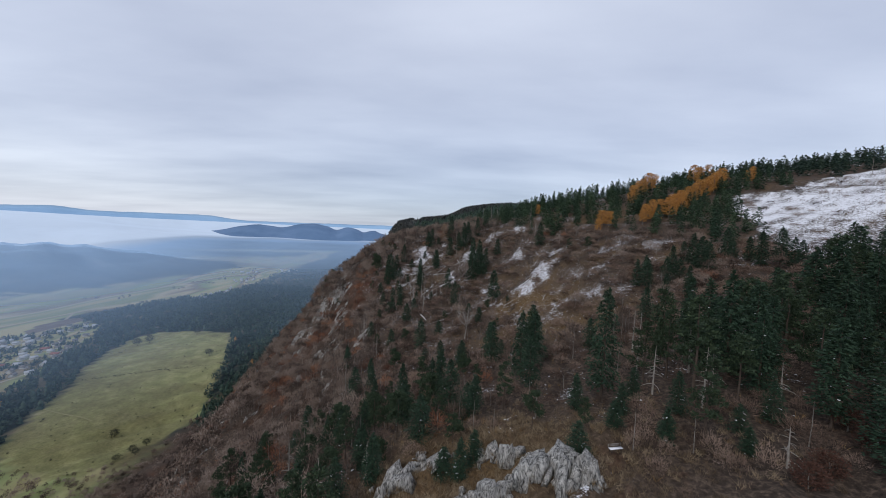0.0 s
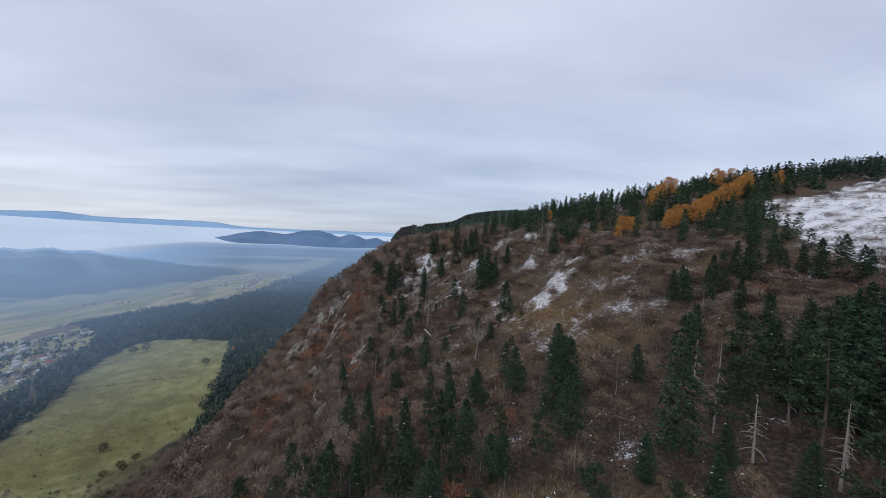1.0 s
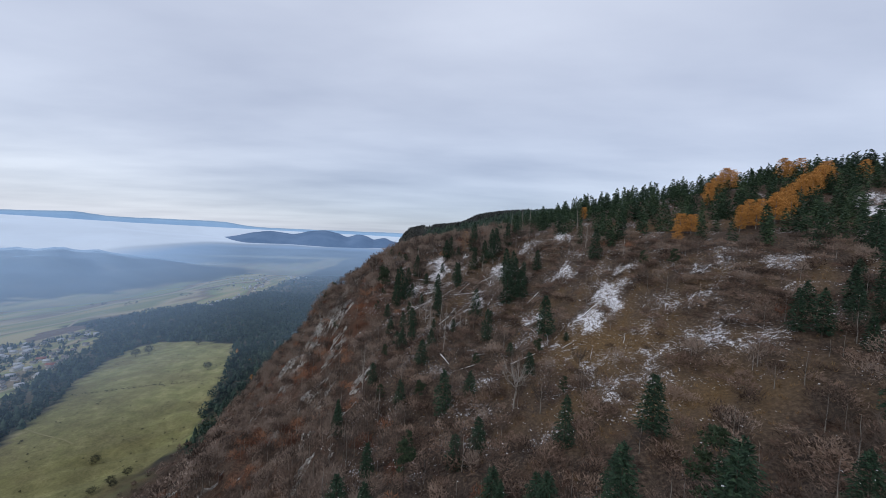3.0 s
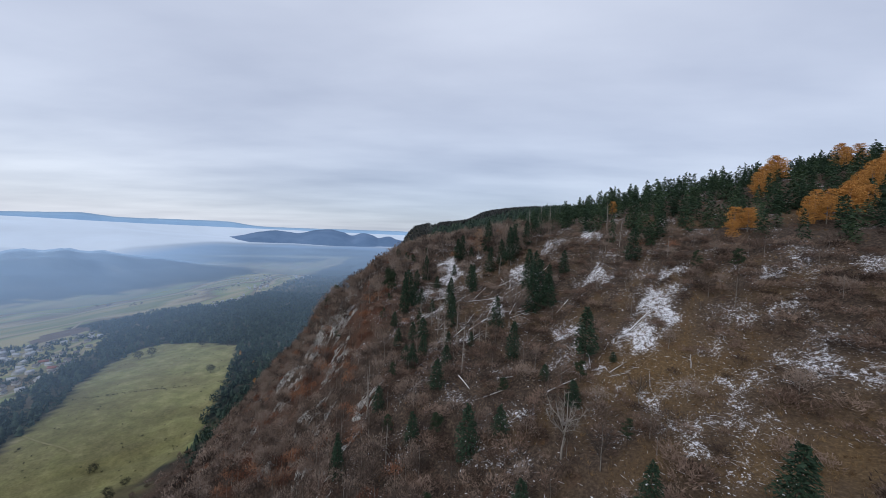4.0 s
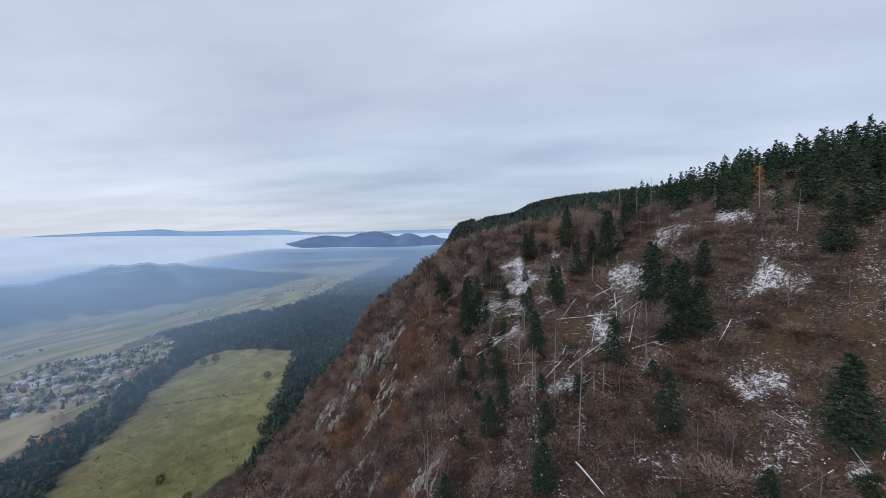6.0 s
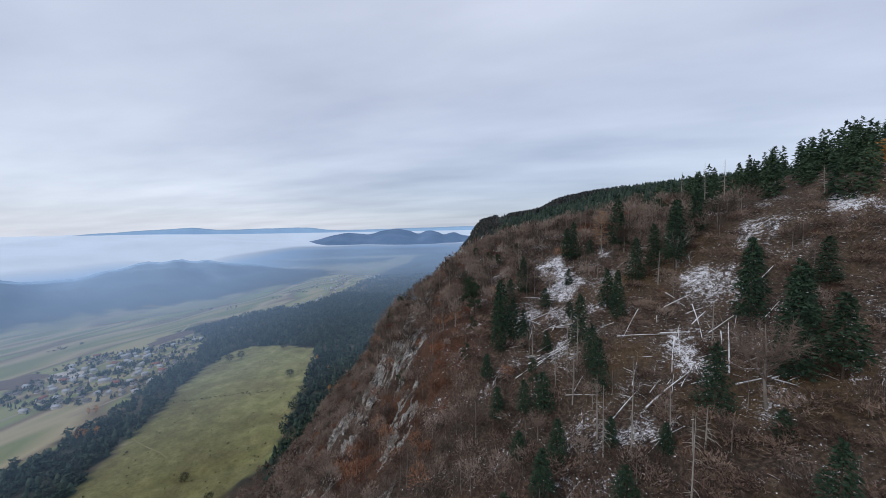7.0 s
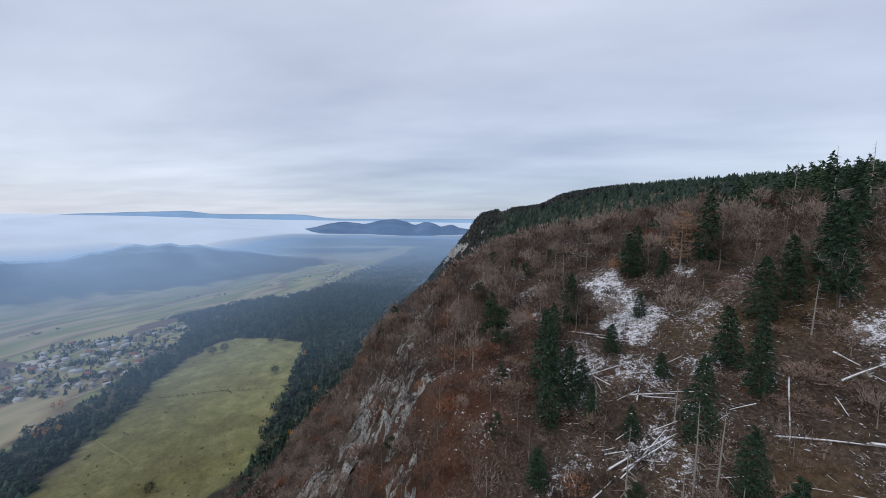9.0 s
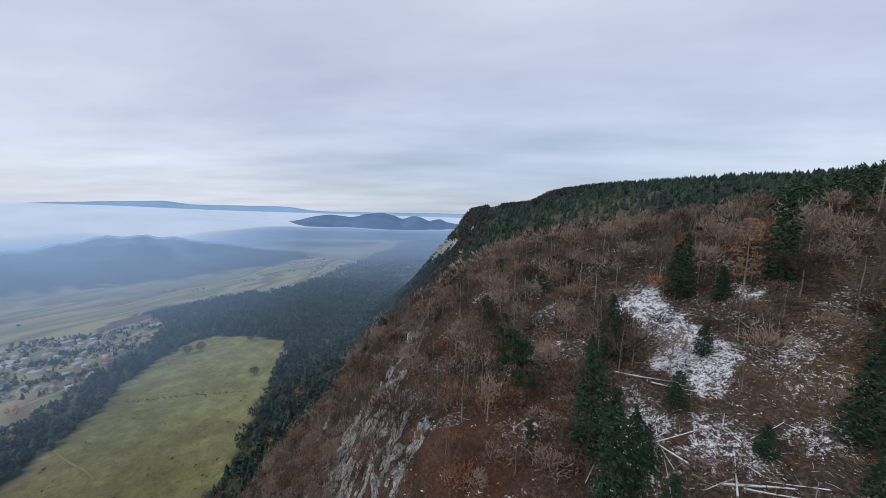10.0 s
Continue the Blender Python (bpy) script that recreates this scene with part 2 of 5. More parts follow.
def valley_wood(x, y):
    """Whether the pine forest at the foot of the slope covers x, y."""
    wob = 18 * ripple(x, y, 130, 3, 5)
    u = rim_u(x, y)
    left = np.interp(y, *VILLAGE_SIDE) + wob
    near = (x > left) & (u < -150 + 0.6 * wob) & (y > 240)
    near &= (y > 430 + wob) | (x < -440 + wob)
    return near & ~inside(x + 0.25 * wob, y + 0.25 * wob, MEADOW) & ~inside(x, y, STRIP_FIELD)


def plateau_wood(x, y):
    wob = 5 * ripple(x, y, 40, 3, 7)
    return inside(x + wob, y + wob, CONIFER_EDGE) & ~inside(x - 0.5 * wob, y + wob, SNOW_FIELD)


def snow_amount(x, y):
    s = np.zeros(np.shape(x))
    wx, wy = x + 2.5 * ripple(x, y, 11, 3, 2), y + 2.5 * ripple(x, y, 11, 3, 8)
    for k, (cx, cy, rx, ry) in enumerate(SNOW_A + SNOW_B + SNOW_C):
        s = np.maximum(s, np.clip(1.0 * bump(wx, wy, cx, cy, rx * 0.95, ry * 0.95), 0, 0.69 if k < len(SNOW_A) else 0.60))
        s = np.maximum(s, 0.47 * bump(wx, wy, cx, cy, rx * 2.1 + 1, ry * 2.1 + 1))
    u = rim_u(x, y)
    upper = np.clip((u + 38) / 30, 0, 1) * np.clip((360 - y) / 60, 0, 1) * np.clip((y - 15) / 40, 0, 1)
    s = np.maximum(s, upper * np.clip(0.33 + 0.26 * ripple(x, y, 20, 4, 11) - 0.12 * (y < 110), 0, 0.52))
    return np.maximum(s, (0.71 + 0.15 * ripple(x, y * 2.2, 38, 3, 4) + 0.10 * ripple(x, y * 1.6, 9, 3, 12)) * inside(x, y, SNOW_FIELD))


def grass_amount(x, y):
    g = 1.2 * bump(x, y, 38, 140, 17, 12) + bump(x, y, 4, 43, 15, 9) + 0.7 * bump(x, y, 10, 232, 16, 8) + 0.6 * bump(x, y, 44, 112, 16, 9)
    open_ground = np.clip((rim_u(x, y) - 8) / 20, 0, 1) * np.clip((y - 85) / 25, 0, 1) * np.clip((235 - y) / 30, 0, 1)
    g = g + open_ground * np.clip(0.05 + 0.5 * ripple(x, y, 24, 3, 29), 0, 0.5)
    return np.clip(g + 0.3 * ripple(x, y, 12, 3, 15) * g, 0, 1)


def rust_amount(x, y):
    """Beds of rust-red leaves on the steep side and by the clearings."""
    r = 1.3 * bump(x, y, -53, 232, 14, 12) + bump(x, y, -48, 219, 10, 10) + 0.8 * bump(x, y, -66, 268, 12, 16) + 0.7 * bump(x, y, -75, 215, 16, 12) + 0.6 * bump(x, y, -36, 170, 14, 10) + 0.6 * bump(x, y, -95, 200, 18, 14) + 0.5 * bump(x, y, -60, 160, 16, 14)
    r = r + 0.7 * np.clip(2.2 * ripple(x, y, 26, 3, 27) - 0.25, 0, 1) * np.clip((-6 - rim_u(x, y)) / 20, 0, 1)
    return np.clip(r * (0.75 + 0.5 * ripple(x, y, 9, 3, 18)), 0, 1)


# ---- materials ----
def ground_material():
    n = Nodes("hillside_ground", 0.95)
    fine, mid, wide = n.noise(1.6, 6, 0.7), n.noise(0.22, 4), n.noise(0.03, 3)
    litter = n.ramp(fine, (0.3, (0.016, 0.012, 0.009)), (0.5, (0.060, 0.043, 0.032)), (0.72, (0.18, 0.13, 0.095)))
    rust = n.ramp(fine, (0.3, (0.035, 0.016, 0.010)), (0.7, (0.13, 0.055, 0.029)))
    c = n.mix(n.math("ADD", n.ramp(mid, (0.58, 0.0), (0.74, 0.7)), n.math("MULTIPLY", n.attr("rust"), 0.8), True), litter, rust)
    straw = n.ramp(n.noise(2.2, 5, 0.7, 0.4), (0.3, (0.055, 0.034, 0.018)), (0.55, (0.145, 0.092, 0.043)), (0.75, (0.25, 0.175, 0.095)))
    c = n.mix(n.attr("grass"), c, straw)
    stone = n.ramp(n.noise(0.55, 6, 0.65, 0.6, (1, 1, 0.25)), (0.32, (0.07, 0.065, 0.06)), (0.5, (0.24, 0.235, 0.225)), (0.68, (0.42, 0.41, 0.395)))
    c = n.mix(n.math("MULTIPLY", n.attr("rock"), n.ramp(n.noise(0.5, 6, 0.75, 0.6, (1, 1, 0.4)), (0.585, 0.0), (0.63, 1.0)), True), c, stone)
    # Valley: meadow, strip fields, forest floor.
    turf = n.ramp(n.noise(0.06, 6, 0.65), (0.3, (0.165, 0.17, 0.066)), (0.5, (0.25, 0.247, 0.097)), (0.7, (0.35, 0.33, 0.15)))
    turf = n.mix(n.ramp(n.noise(0.018, 3), (0.42, 0.0), (0.66, 0.55)), turf, n.ramp(n.noise(0.25, 4), (0.3, (0.10, 0.075, 0.035)), (0.7, (0.20, 0.16, 0.075))))
    turf = n.mix(n.ramp(n.noise(0.045, 6, 0.8, 0.8, (1.0, 2.6, 1.0)), (0.66, 0.0), (0.70, 0.85)), turf, (0.045, 0.042, 0.018))
    turf = n.mix(n.ramp(n.noise(0.5, 5, 0.7), (0.35, 0.35), (0.6, 0.0)), turf, (0.08, 0.08, 0.03))
    turf = n.mix(n.math("MULTIPLY", n.attr("rough"), n.ramp(n.noise(0.09, 6, 0.7), (0.35, 0.2), (0.6, 0.9)), True), turf, n.ramp(n.noise(0.35, 5, 0.7), (0.3, (0.06, 0.058, 0.026)), (0.7, (0.175, 0.16, 0.072))))
    strips = n.noise(0.011, 1.0, 0.5, 0.0, (1.0, 0.22, 1.0))
    field = n.ramp(strips, (0.30, (0.33, 0.28, 0.13)), (0.40, (0.19, 0.21, 0.09)), (0.47, (0.38, 0.32, 0.19)), (0.53, (0.19, 0.145, 0.09)), (0.60, (0.21, 0.245, 0.10)), (0.70, (0.36, 0.31, 0.16)))
    wood = n.ramp(n.noise(0.022, 8, 0.72), (0.38, (0.008, 0.016, 0.013)), (0.54, (0.028, 0.036, 0.028)), (0.66, (0.09, 0.085, 0.06)))
    wood = n.mix(n.ramp(n.noise(0.007, 6, 0.7), (0.5, 0.0), (0.62, 0.75)), wood, n.ramp(n.noise(0.05, 4), (0.3, (0.09, 0.075, 0.05)), (0.7, (0.19, 0.16, 0.10))))
    v = n.mix(n.attr("meadow"), field, turf)
    v = n.mix(n.attr("wood"), v, wood)
    c = n.mix(n.attr("valley"), c, v)
    grain = n.math("ADD", n.math("MULTIPLY", n.noise(1.0, 5, 0.7, 0.6), 0.5), n.math("MULTIPLY", n.noise(3.6, 4, 0.75, 0.5), 0.5))
    bare = n.math("SUBTRACT", 1.0, n.attr("snow"))
    thr = n.math("ADD", n.math("MULTIPLY", bare, 0.42), 0.325)
    cover = n.math("MULTIPLY", n.math("SUBTRACT", grain, thr), 14.0, True)
    cover = n.math("MULTIPLY", cover, n.math("GREATER_THAN", n.attr("snow"), 0.04), True)
    c = n.mix(cover, c, n.ramp(n.noise(4.0, 3), (0.3, (0.68, 0.69, 0.73)), (0.7, (0.88, 0.88, 0.90))))
    n.relief(n.math("ADD", fine, n.math("MULTIPLY", mid, 2.0)), 0.8, 0.35)
    return n.done(c)


def stone_material():
    n = Nodes("limestone", 0.9)
    big, fine = n.noise(0.5, 5, 0.6, 0.5, (1, 1, 0.3)), n.noise(2.4, 7, 0.7, 0.8, (1.3, 1.3, 0.35))
    c = n.ramp(fine, (0.37, (0.035, 0.032, 0.028)), (0.47, (0.31, 0.30, 0.28)), (0.60, (0.66, 0.635, 0.59)))
    c = n.mix(n.ramp(big, (0.54, 0.0), (0.70, 0.4)), c, (0.17, 0.13, 0.09))
    n.relief(fine, 1.0, 0.5)
    return n.done(c)


def foliage_material(name, dark, mid, light, scale=1.4):
    n = Nodes(name, 0.75)
    tone = n.math("ADD", n.math("MULTIPLY", n.noise(scale, 4, 0.6), 0.6), n.math("MULTIPLY", n.island(), 0.25))
    tone = n.math("ADD", tone, n.math("MULTIPLY", n.attr("tone"), 0.3))
    c = n.ramp(tone, (0.28, dark), (0.52, mid), (0.78, light))
    return n.done(n.mix(n.math("MULTIPLY", n.chance(), 0.35), c, tuple(0.55 * v for v in mid)))


def twig_material(name, dark, mid, light, heaped=True):
    n = Nodes(name, 0.85)
    tone = n.math("ADD", n.math("MULTIPLY", n.noise(0.045, 4, 0.65), 0.4), n.math("MULTIPLY", n.island(), 0.16))
    tone = n.math("ADD", tone, n.math("MULTIPLY", n.math("ADD", n.attr("tone"), n.math("MULTIPLY", n.chance(), 0.0 if heaped else 0.6)), 0.46))
    return n.done(n.ramp(tone, (0.34, dark), (0.5, mid), (0.68, light)))


def bark_material(name, dark, light, scale=3.0):
    n = Nodes(name, 0.9)
    f = n.noise(scale, 6, 0.7, 0.4, (2.5, 2.5, 0.5))
    n.relief(f, 0.6, 0.05)
    return n.done(n.ramp(f, (0.3, dark), (0.7, light)))


def plain_material(name, dark, light, scale=0.6, rough=0.85):
    n = Nodes(name, rough)
    return n.done(n.ramp(n.noise(scale, 5, 0.65), (0.3, dark), (0.7, light)))


# Sheet with air haze painted into its colour and opacity.
def haze_sheet_material(name, colour, far):
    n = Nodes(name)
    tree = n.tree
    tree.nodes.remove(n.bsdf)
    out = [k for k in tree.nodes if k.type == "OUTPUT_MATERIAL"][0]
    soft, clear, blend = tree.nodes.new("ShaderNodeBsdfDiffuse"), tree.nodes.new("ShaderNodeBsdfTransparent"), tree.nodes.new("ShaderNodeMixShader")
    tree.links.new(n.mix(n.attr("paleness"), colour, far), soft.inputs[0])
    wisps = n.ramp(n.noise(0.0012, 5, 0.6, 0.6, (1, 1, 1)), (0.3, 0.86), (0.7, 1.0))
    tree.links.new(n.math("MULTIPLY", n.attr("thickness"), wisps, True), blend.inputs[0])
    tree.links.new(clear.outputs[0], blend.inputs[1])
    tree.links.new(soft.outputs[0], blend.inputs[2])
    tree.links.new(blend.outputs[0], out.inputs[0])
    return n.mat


MAT_GROUND = ground_material()
MAT_STONE = stone_material()
MAT_SPRUCE = foliage_material("spruce_needles", (0.012, 0.028, 0.016), (0.034, 0.067, 0.037), (0.085, 0.130, 0.062))
MAT_PINE = foliage_material("pine_needles", (0.018, 0.032, 0.017), (0.044, 0.070, 0.034), (0.10, 0.12, 0.052))
MAT_LARCH = foliage_material("larch_needles", (0.34, 0.155, 0.042), (0.66, 0.335, 0.09), (0.82, 0.52, 0.20))
MAT_FAR = foliage_material("far_conifers", (0.008, 0.021, 0.016), (0.023, 0.047, 0.034), (0.060, 0.088, 0.054), 0.09)
TWIG_TONES = ((0.055, 0.040, 0.032), (0.20, 0.145, 0.114), (0.285, 0.222, 0.181))
MAT_TWIG = twig_material("bare_twigs", *TWIG_TONES)
MAT_TWIG_ONE = twig_material("bare_twigs_of_one_tree", (0.06, 0.047, 0.039), (0.165, 0.122, 0.097), (0.26, 0.20, 0.163), False)
MAT_BUSH = twig_material("bush_twigs", (0.048, 0.032, 0.024), (0.165, 0.108, 0.080), (0.255, 0.182, 0.14))
MAT_RUST = twig_material("rusty_leaves", (0.08, 0.037, 0.025), (0.22, 0.095, 0.055), (0.34, 0.172, 0.10))
MAT_BARK = bark_material("grey_bark", (0.13, 0.115, 0.10), (0.36, 0.33, 0.29))
MAT_DEAD = bark_material("weathered_wood", (0.17, 0.15, 0.13), (0.42, 0.385, 0.34))
MAT_TRUNK = bark_material("brown_bark", (0.045, 0.033, 0.026), (0.12, 0.09, 0.07))
MAT_SNOW = plain_material("snow", (0.78, 0.79, 0.82), (0.90, 0.90, 0.92), 3.0, 0.7)
MAT_WALL = plain_material("house_render", (0.46, 0.44, 0.40), (0.66, 0.64, 0.60), 0.5)
MAT_TILE = plain_material("grey_roof", (0.10, 0.095, 0.09), (0.22, 0.20, 0.19), 0.9)
MAT_REDTILE = plain_material("red_roof", (0.20, 0.075, 0.055), (0.33, 0.14, 0.10), 0.9)
MAT_PALE = plain_material("frosted_roof", (0.34, 0.345, 0.36), (0.50, 0.505, 0.52), 0.9)
MAT_BENCH = bark_material("bench_boards", (0.16, 0.14, 0.12), (0.30, 0.27, 0.24))
MAT_WORN = plain_material("worn_turf", (0.17, 0.16, 0.07), (0.27, 0.24, 0.12), 0.15)
MAT_PALE_LARCH = foliage_material("faded_larch_needles", (0.22, 0.13, 0.08), (0.36, 0.225, 0.14), (0.46, 0.32, 0.22))
MAT_HEAD = foliage_material("far_mixed_wood", (0.013, 0.018, 0.018), (0.030, 0.034, 0.033), (0.062, 0.060, 0.052), 0.09)
MAT_TRACK = plain_material("pale_track", (0.24, 0.20, 0.13), (0.36, 0.31, 0.21), 0.15)
MAT_SHRUB = foliage_material("thorn_shrub", (0.020, 0.022, 0.012), (0.042, 0.045, 0.022), (0.08, 0.075, 0.04))
MAT_HAZE = haze_sheet_material("painted_haze_sheet", (0.50, 0.71, 0.97), (0.72, 0.82, 0.92))
# Both ranges carry the blue of distance haze painted into their base colour.
MAT_RANGE = plain_material("range_painted_haze", (0.10, 0.18, 0.30), (0.15, 0.24, 0.38), 0.004)
MAT_FAR_RANGE = plain_material("farthest_painted_haze", (0.30, 0.47, 0.66), (0.35, 0.53, 0.72), 0.003)

# ---- the ground: one sheet to the horizon ----
XS = np.concatenate([np.linspace(-4800, -2320, 26), np.linspace(-2290, -1300, 40), np.linspace(-1270, -690, 34), np.arange(-680, -178, 9.0), np.arange(-176, 132, 2.3), np.arange(133, 320, 4.5), np.linspace(324, 700, 26), np.linspace(730, 2600, 12)])
YS = np.concatenate([np.linspace(-2500, -60, 16), np.arange(-50, 24, 6.0), np.arange(24, 312, 2.3), np.arange(314, 800, 9.0), np.linspace(806, 1400, 46), np.linspace(1420, 4900, 66)])
GX, GY = np.meshgrid(XS, YS)
fx, fy = GX.ravel(), GY.ravel()
GZ = height(fx, fy)
ids = np.arange(GX.size).reshape(GX.shape)
quads = np.stack([ids[:-1, :-1], ids[:-1, 1:], ids[1:, 1:], ids[1:, :-1]], -1).reshape(-1, 4)
me = mesh_from("ground", np.stack([fx, fy, GZ], -1), quads, True, [MAT_GROUND])
gu = rim_u(fx, fy)
sx, sy = np.gradient(GZ.reshape(GX.shape), YS, XS)
steep = np.hypot(sx, sy).ravel()
far_scarp = np.clip((fy - 385 + 15 * ripple(fx, fy, 60, 3, 6)) / 30, 0, 1)
attribute(me, "valley", np.maximum(np.clip((-190 - gu) / 50, 0, 1), far_scarp))
attribute(me, "meadow", inside(fx, fy, MEADOW).astype(float))
attribute(me, "rough", np.clip((545 - 0.35 * (fx + 450) - fy + 30 * ripple(fx, fy, 70, 3, 9)) / 60, 0, 1) * 0.75)
attribute(me, "wood", np.maximum(np.maximum(valley_wood(fx, fy), (gu > -215) & (fy > 370)), ((fx < -1120) & (GZ > -12 + 5 * ripple(fx, fy, 200, 3, 1))).astype(float)))
attribute(me, "snow", snow_amount(fx, fy) * np.clip((gu + 60) / 30, 0, 1))
attribute(me, "grass", grass_amount(fx, fy))
attribute(me, "rust", rust_amount(fx, fy))
attribute(me, "rock", np.clip((steep - 0.75) / 0.5, 0, 1) * np.clip((-10 - gu) / 20, 0, 1) + 1.6 * (fy > 850) * (gu > -160) * np.clip((steep - 0.85) / 0.3, 0, 1))
tagged(new("ground", me), "leaf-covered limestone hillside with thin snow above a green valley", "ground", kind="structure")


# ---- shapes of trees ----
def tube(points, radii, sides=5, start=0):
    """Rings along a line of points: vertices and quads."""
    points = np.asarray(points, float)
    along = np.gradient(points, axis=0)
    along /= np.linalg.norm(along, axis=1, keepdims=True) + 1e-9
    ref = np.where(np.abs(along[:, 2:3]) > 0.9, [[1.0, 0, 0]], [[0, 0, 1.0]])
    a = np.cross(along, ref)
    a /= np.linalg.norm(a, axis=1, keepdims=True)
    b = np.cross(along, a)
    th = np.arange(sides) * 2 * np.pi / sides
    r = np.asarray(radii)[:, None, None]
    v = points[:, None, :] + r * (a[:, None, :] * np.cos(th)[None, :, None] + b[:, None, :] * np.sin(th)[None, :, None])
    n = len(points)
    k = np.arange(n * sides).reshape(n, sides)
    q = np.stack([k[:-1], np.roll(k[:-1], -1, 1), np.roll(k[1:], -1, 1), k[1:]], -1).reshape(-1, 4)
    return v.reshape(-1, 3), q + start


def tris_of(quads):
    q = np.asarray(quads)
    return np.concatenate([q[:, [0, 1, 2]], q[:, [0, 2, 3]]])


def join(pieces):
    """Several (vertices, faces) in one."""
    vs, fs, n = [], [], 0
    for v, f in pieces:
        vs.append(v)
        fs.append(np.asarray(f) + n)
        n += len(v)
    return np.concatenate(vs), np.concatenate(fs)


def slivers(base, tip, width, rng):
    """Thin triangles from base to tip."""
    d = tip - base
    side = np.cross(d, rng.normal(size=d.shape))
    side /= np.linalg.norm(side, axis=1, keepdims=True) + 1e-9
    w = np.asarray(width).reshape(-1, 1) * 0.5
    v = np.stack([base - side * w, base + side * w, tip], 1).reshape(-1, 3)
    return v, np.arange(len(v)).reshape(-1, 3)


def spruce_crown(seed, h, r, boughs=72, sprays=14, bare=0.08, ragged=0.3, leaf=1.0):
    """Drooping boughs of fine sprays round the trunk, thinning to a blunt tip."""
    rng = np.random.RandomState(seed)
    s = (np.arange(boughs) + rng.rand(boughs)) / boughs
    s = 1 - (1 - s) ** 0.8
    a = np.arange(boughs) * 2.4 + rng.normal(size=boughs) * 0.35
    reach = r * ((1 - s) ** 0.55) * np.minimum(1, 0.65 + 2 * s) * (1 - ragged * rng.rand(boughs) ** 1.5) + 0.05 * r
    k = np.repeat(np.arange(boughs), sprays)
    n = len(k)
    along = rng.uniform(0.22, 1.0, n)
    o = np.column_stack([np.cos(a[k]), np.sin(a[k]), np.zeros(n)])
    side = np.column_stack([-np.sin(a[k]), np.cos(a[k]), np.zeros(n)])
    across = rng.normal(size=n) * 0.22 * reach[k] * (0.4 + along)
    z = h * (bare + (0.985 - bare) * s[k]) - 0.35 * reach[k] * along ** 1.6 + rng.normal(size=n) * 0.012 * h
    p = o * (along * reach[k])[:, None] + side * across[:, None]
    p[:, 2] = z
    way = o * 0.75 + side * rng.normal(size=(n, 1)) * 0.6 + np.array([0, 0, 1]) * rng.uniform(-0.65, 0.2, (n, 1))
    way[s[k] > 0.93] += np.array([0, 0, 0.9])
    way /= np.linalg.norm(way, axis=1, keepdims=True)
    ln = leaf * 0.062 * h * rng.uniform(0.6, 1.35, n)
    return slivers(p - way * ln[:, None] * 0.4, p + way * ln[:, None] * 0.6, leaf * 0.027 * h * rng.uniform(0.7, 1.5, n), rng)


def clump(rng, at, size, count, leaf, up=0.3):
    """A tuft of small leaf-like triangles in a flattened ball."""
    d = rng.normal(size=(count, 3))
    d /= np.linalg.norm(d, axis=1, keepdims=True)
    p = at + d * np.asarray(size) * rng.uniform(0.45, 1.0, (count, 1))
    out = d * 0.7 + rng.normal(size=(count, 3)) * 0.5 + np.array([0, 0, up])
    out /= np.linalg.norm(out, axis=1, keepdims=True)
    ln = leaf * rng.uniform(0.6, 1.3, (count, 1))
    return slivers(p - out * ln * 0.4, p + out * ln * 0.6, leaf * rng.uniform(0.35, 0.75, count), rng)


def pine_crown(seed, h, r, clumps=22, count=46, low=0.42):
    rng = np.random.RandomState(seed)
    out = []
    for k in range(clumps):
        f = low + (1 - low) * (k + rng.rand()) / clumps
        rr = r * np.sqrt(max(0.05, 1 - ((f - low) / (1 - low)) ** 1.7)) * rng.uniform(0.35, 1.0)
        a = rng.uniform(0, 6.283)
        at = np.array([rr * np.cos(a), rr * np.sin(a), f * h])
        out.append(clump(rng, at, (0.36 * r, 0.36 * r, 0.22 * r), count, 0.18 * r))
        v, q = tube([(0, 0, f * h - 0.25 * rr), at], [0.05, 0.02], 3)
        out.append((v, tris_of(q)))
    return join(out)


def larch_crown(seed, h, r, whorls=15, per=7, count=11):
    rng = np.random.RandomState(seed)
    out = []
    for i in range(whorls):
        f = 0.2 + 0.78 * i / (whorls - 1)
        for k in range(per):
            a = rng.uniform(0, 6.283)
            ln = r * (0.12 + math.sqrt(max(0.0, 1 - ((f - 0.42) / 0.6) ** 2))) * rng.uniform(0.6, 1.05)
            o = np.array([np.cos(a), np.sin(a), 0.12])
            for s in (0.45, 0.75, 1.0):
                out.append(clump(rng, o * ln * s + np.array([0, 0, f * h]), (0.22 * r, 0.22 * r, 0.15 * r), count, 0.14 * r, -0.3))
    return join(out)


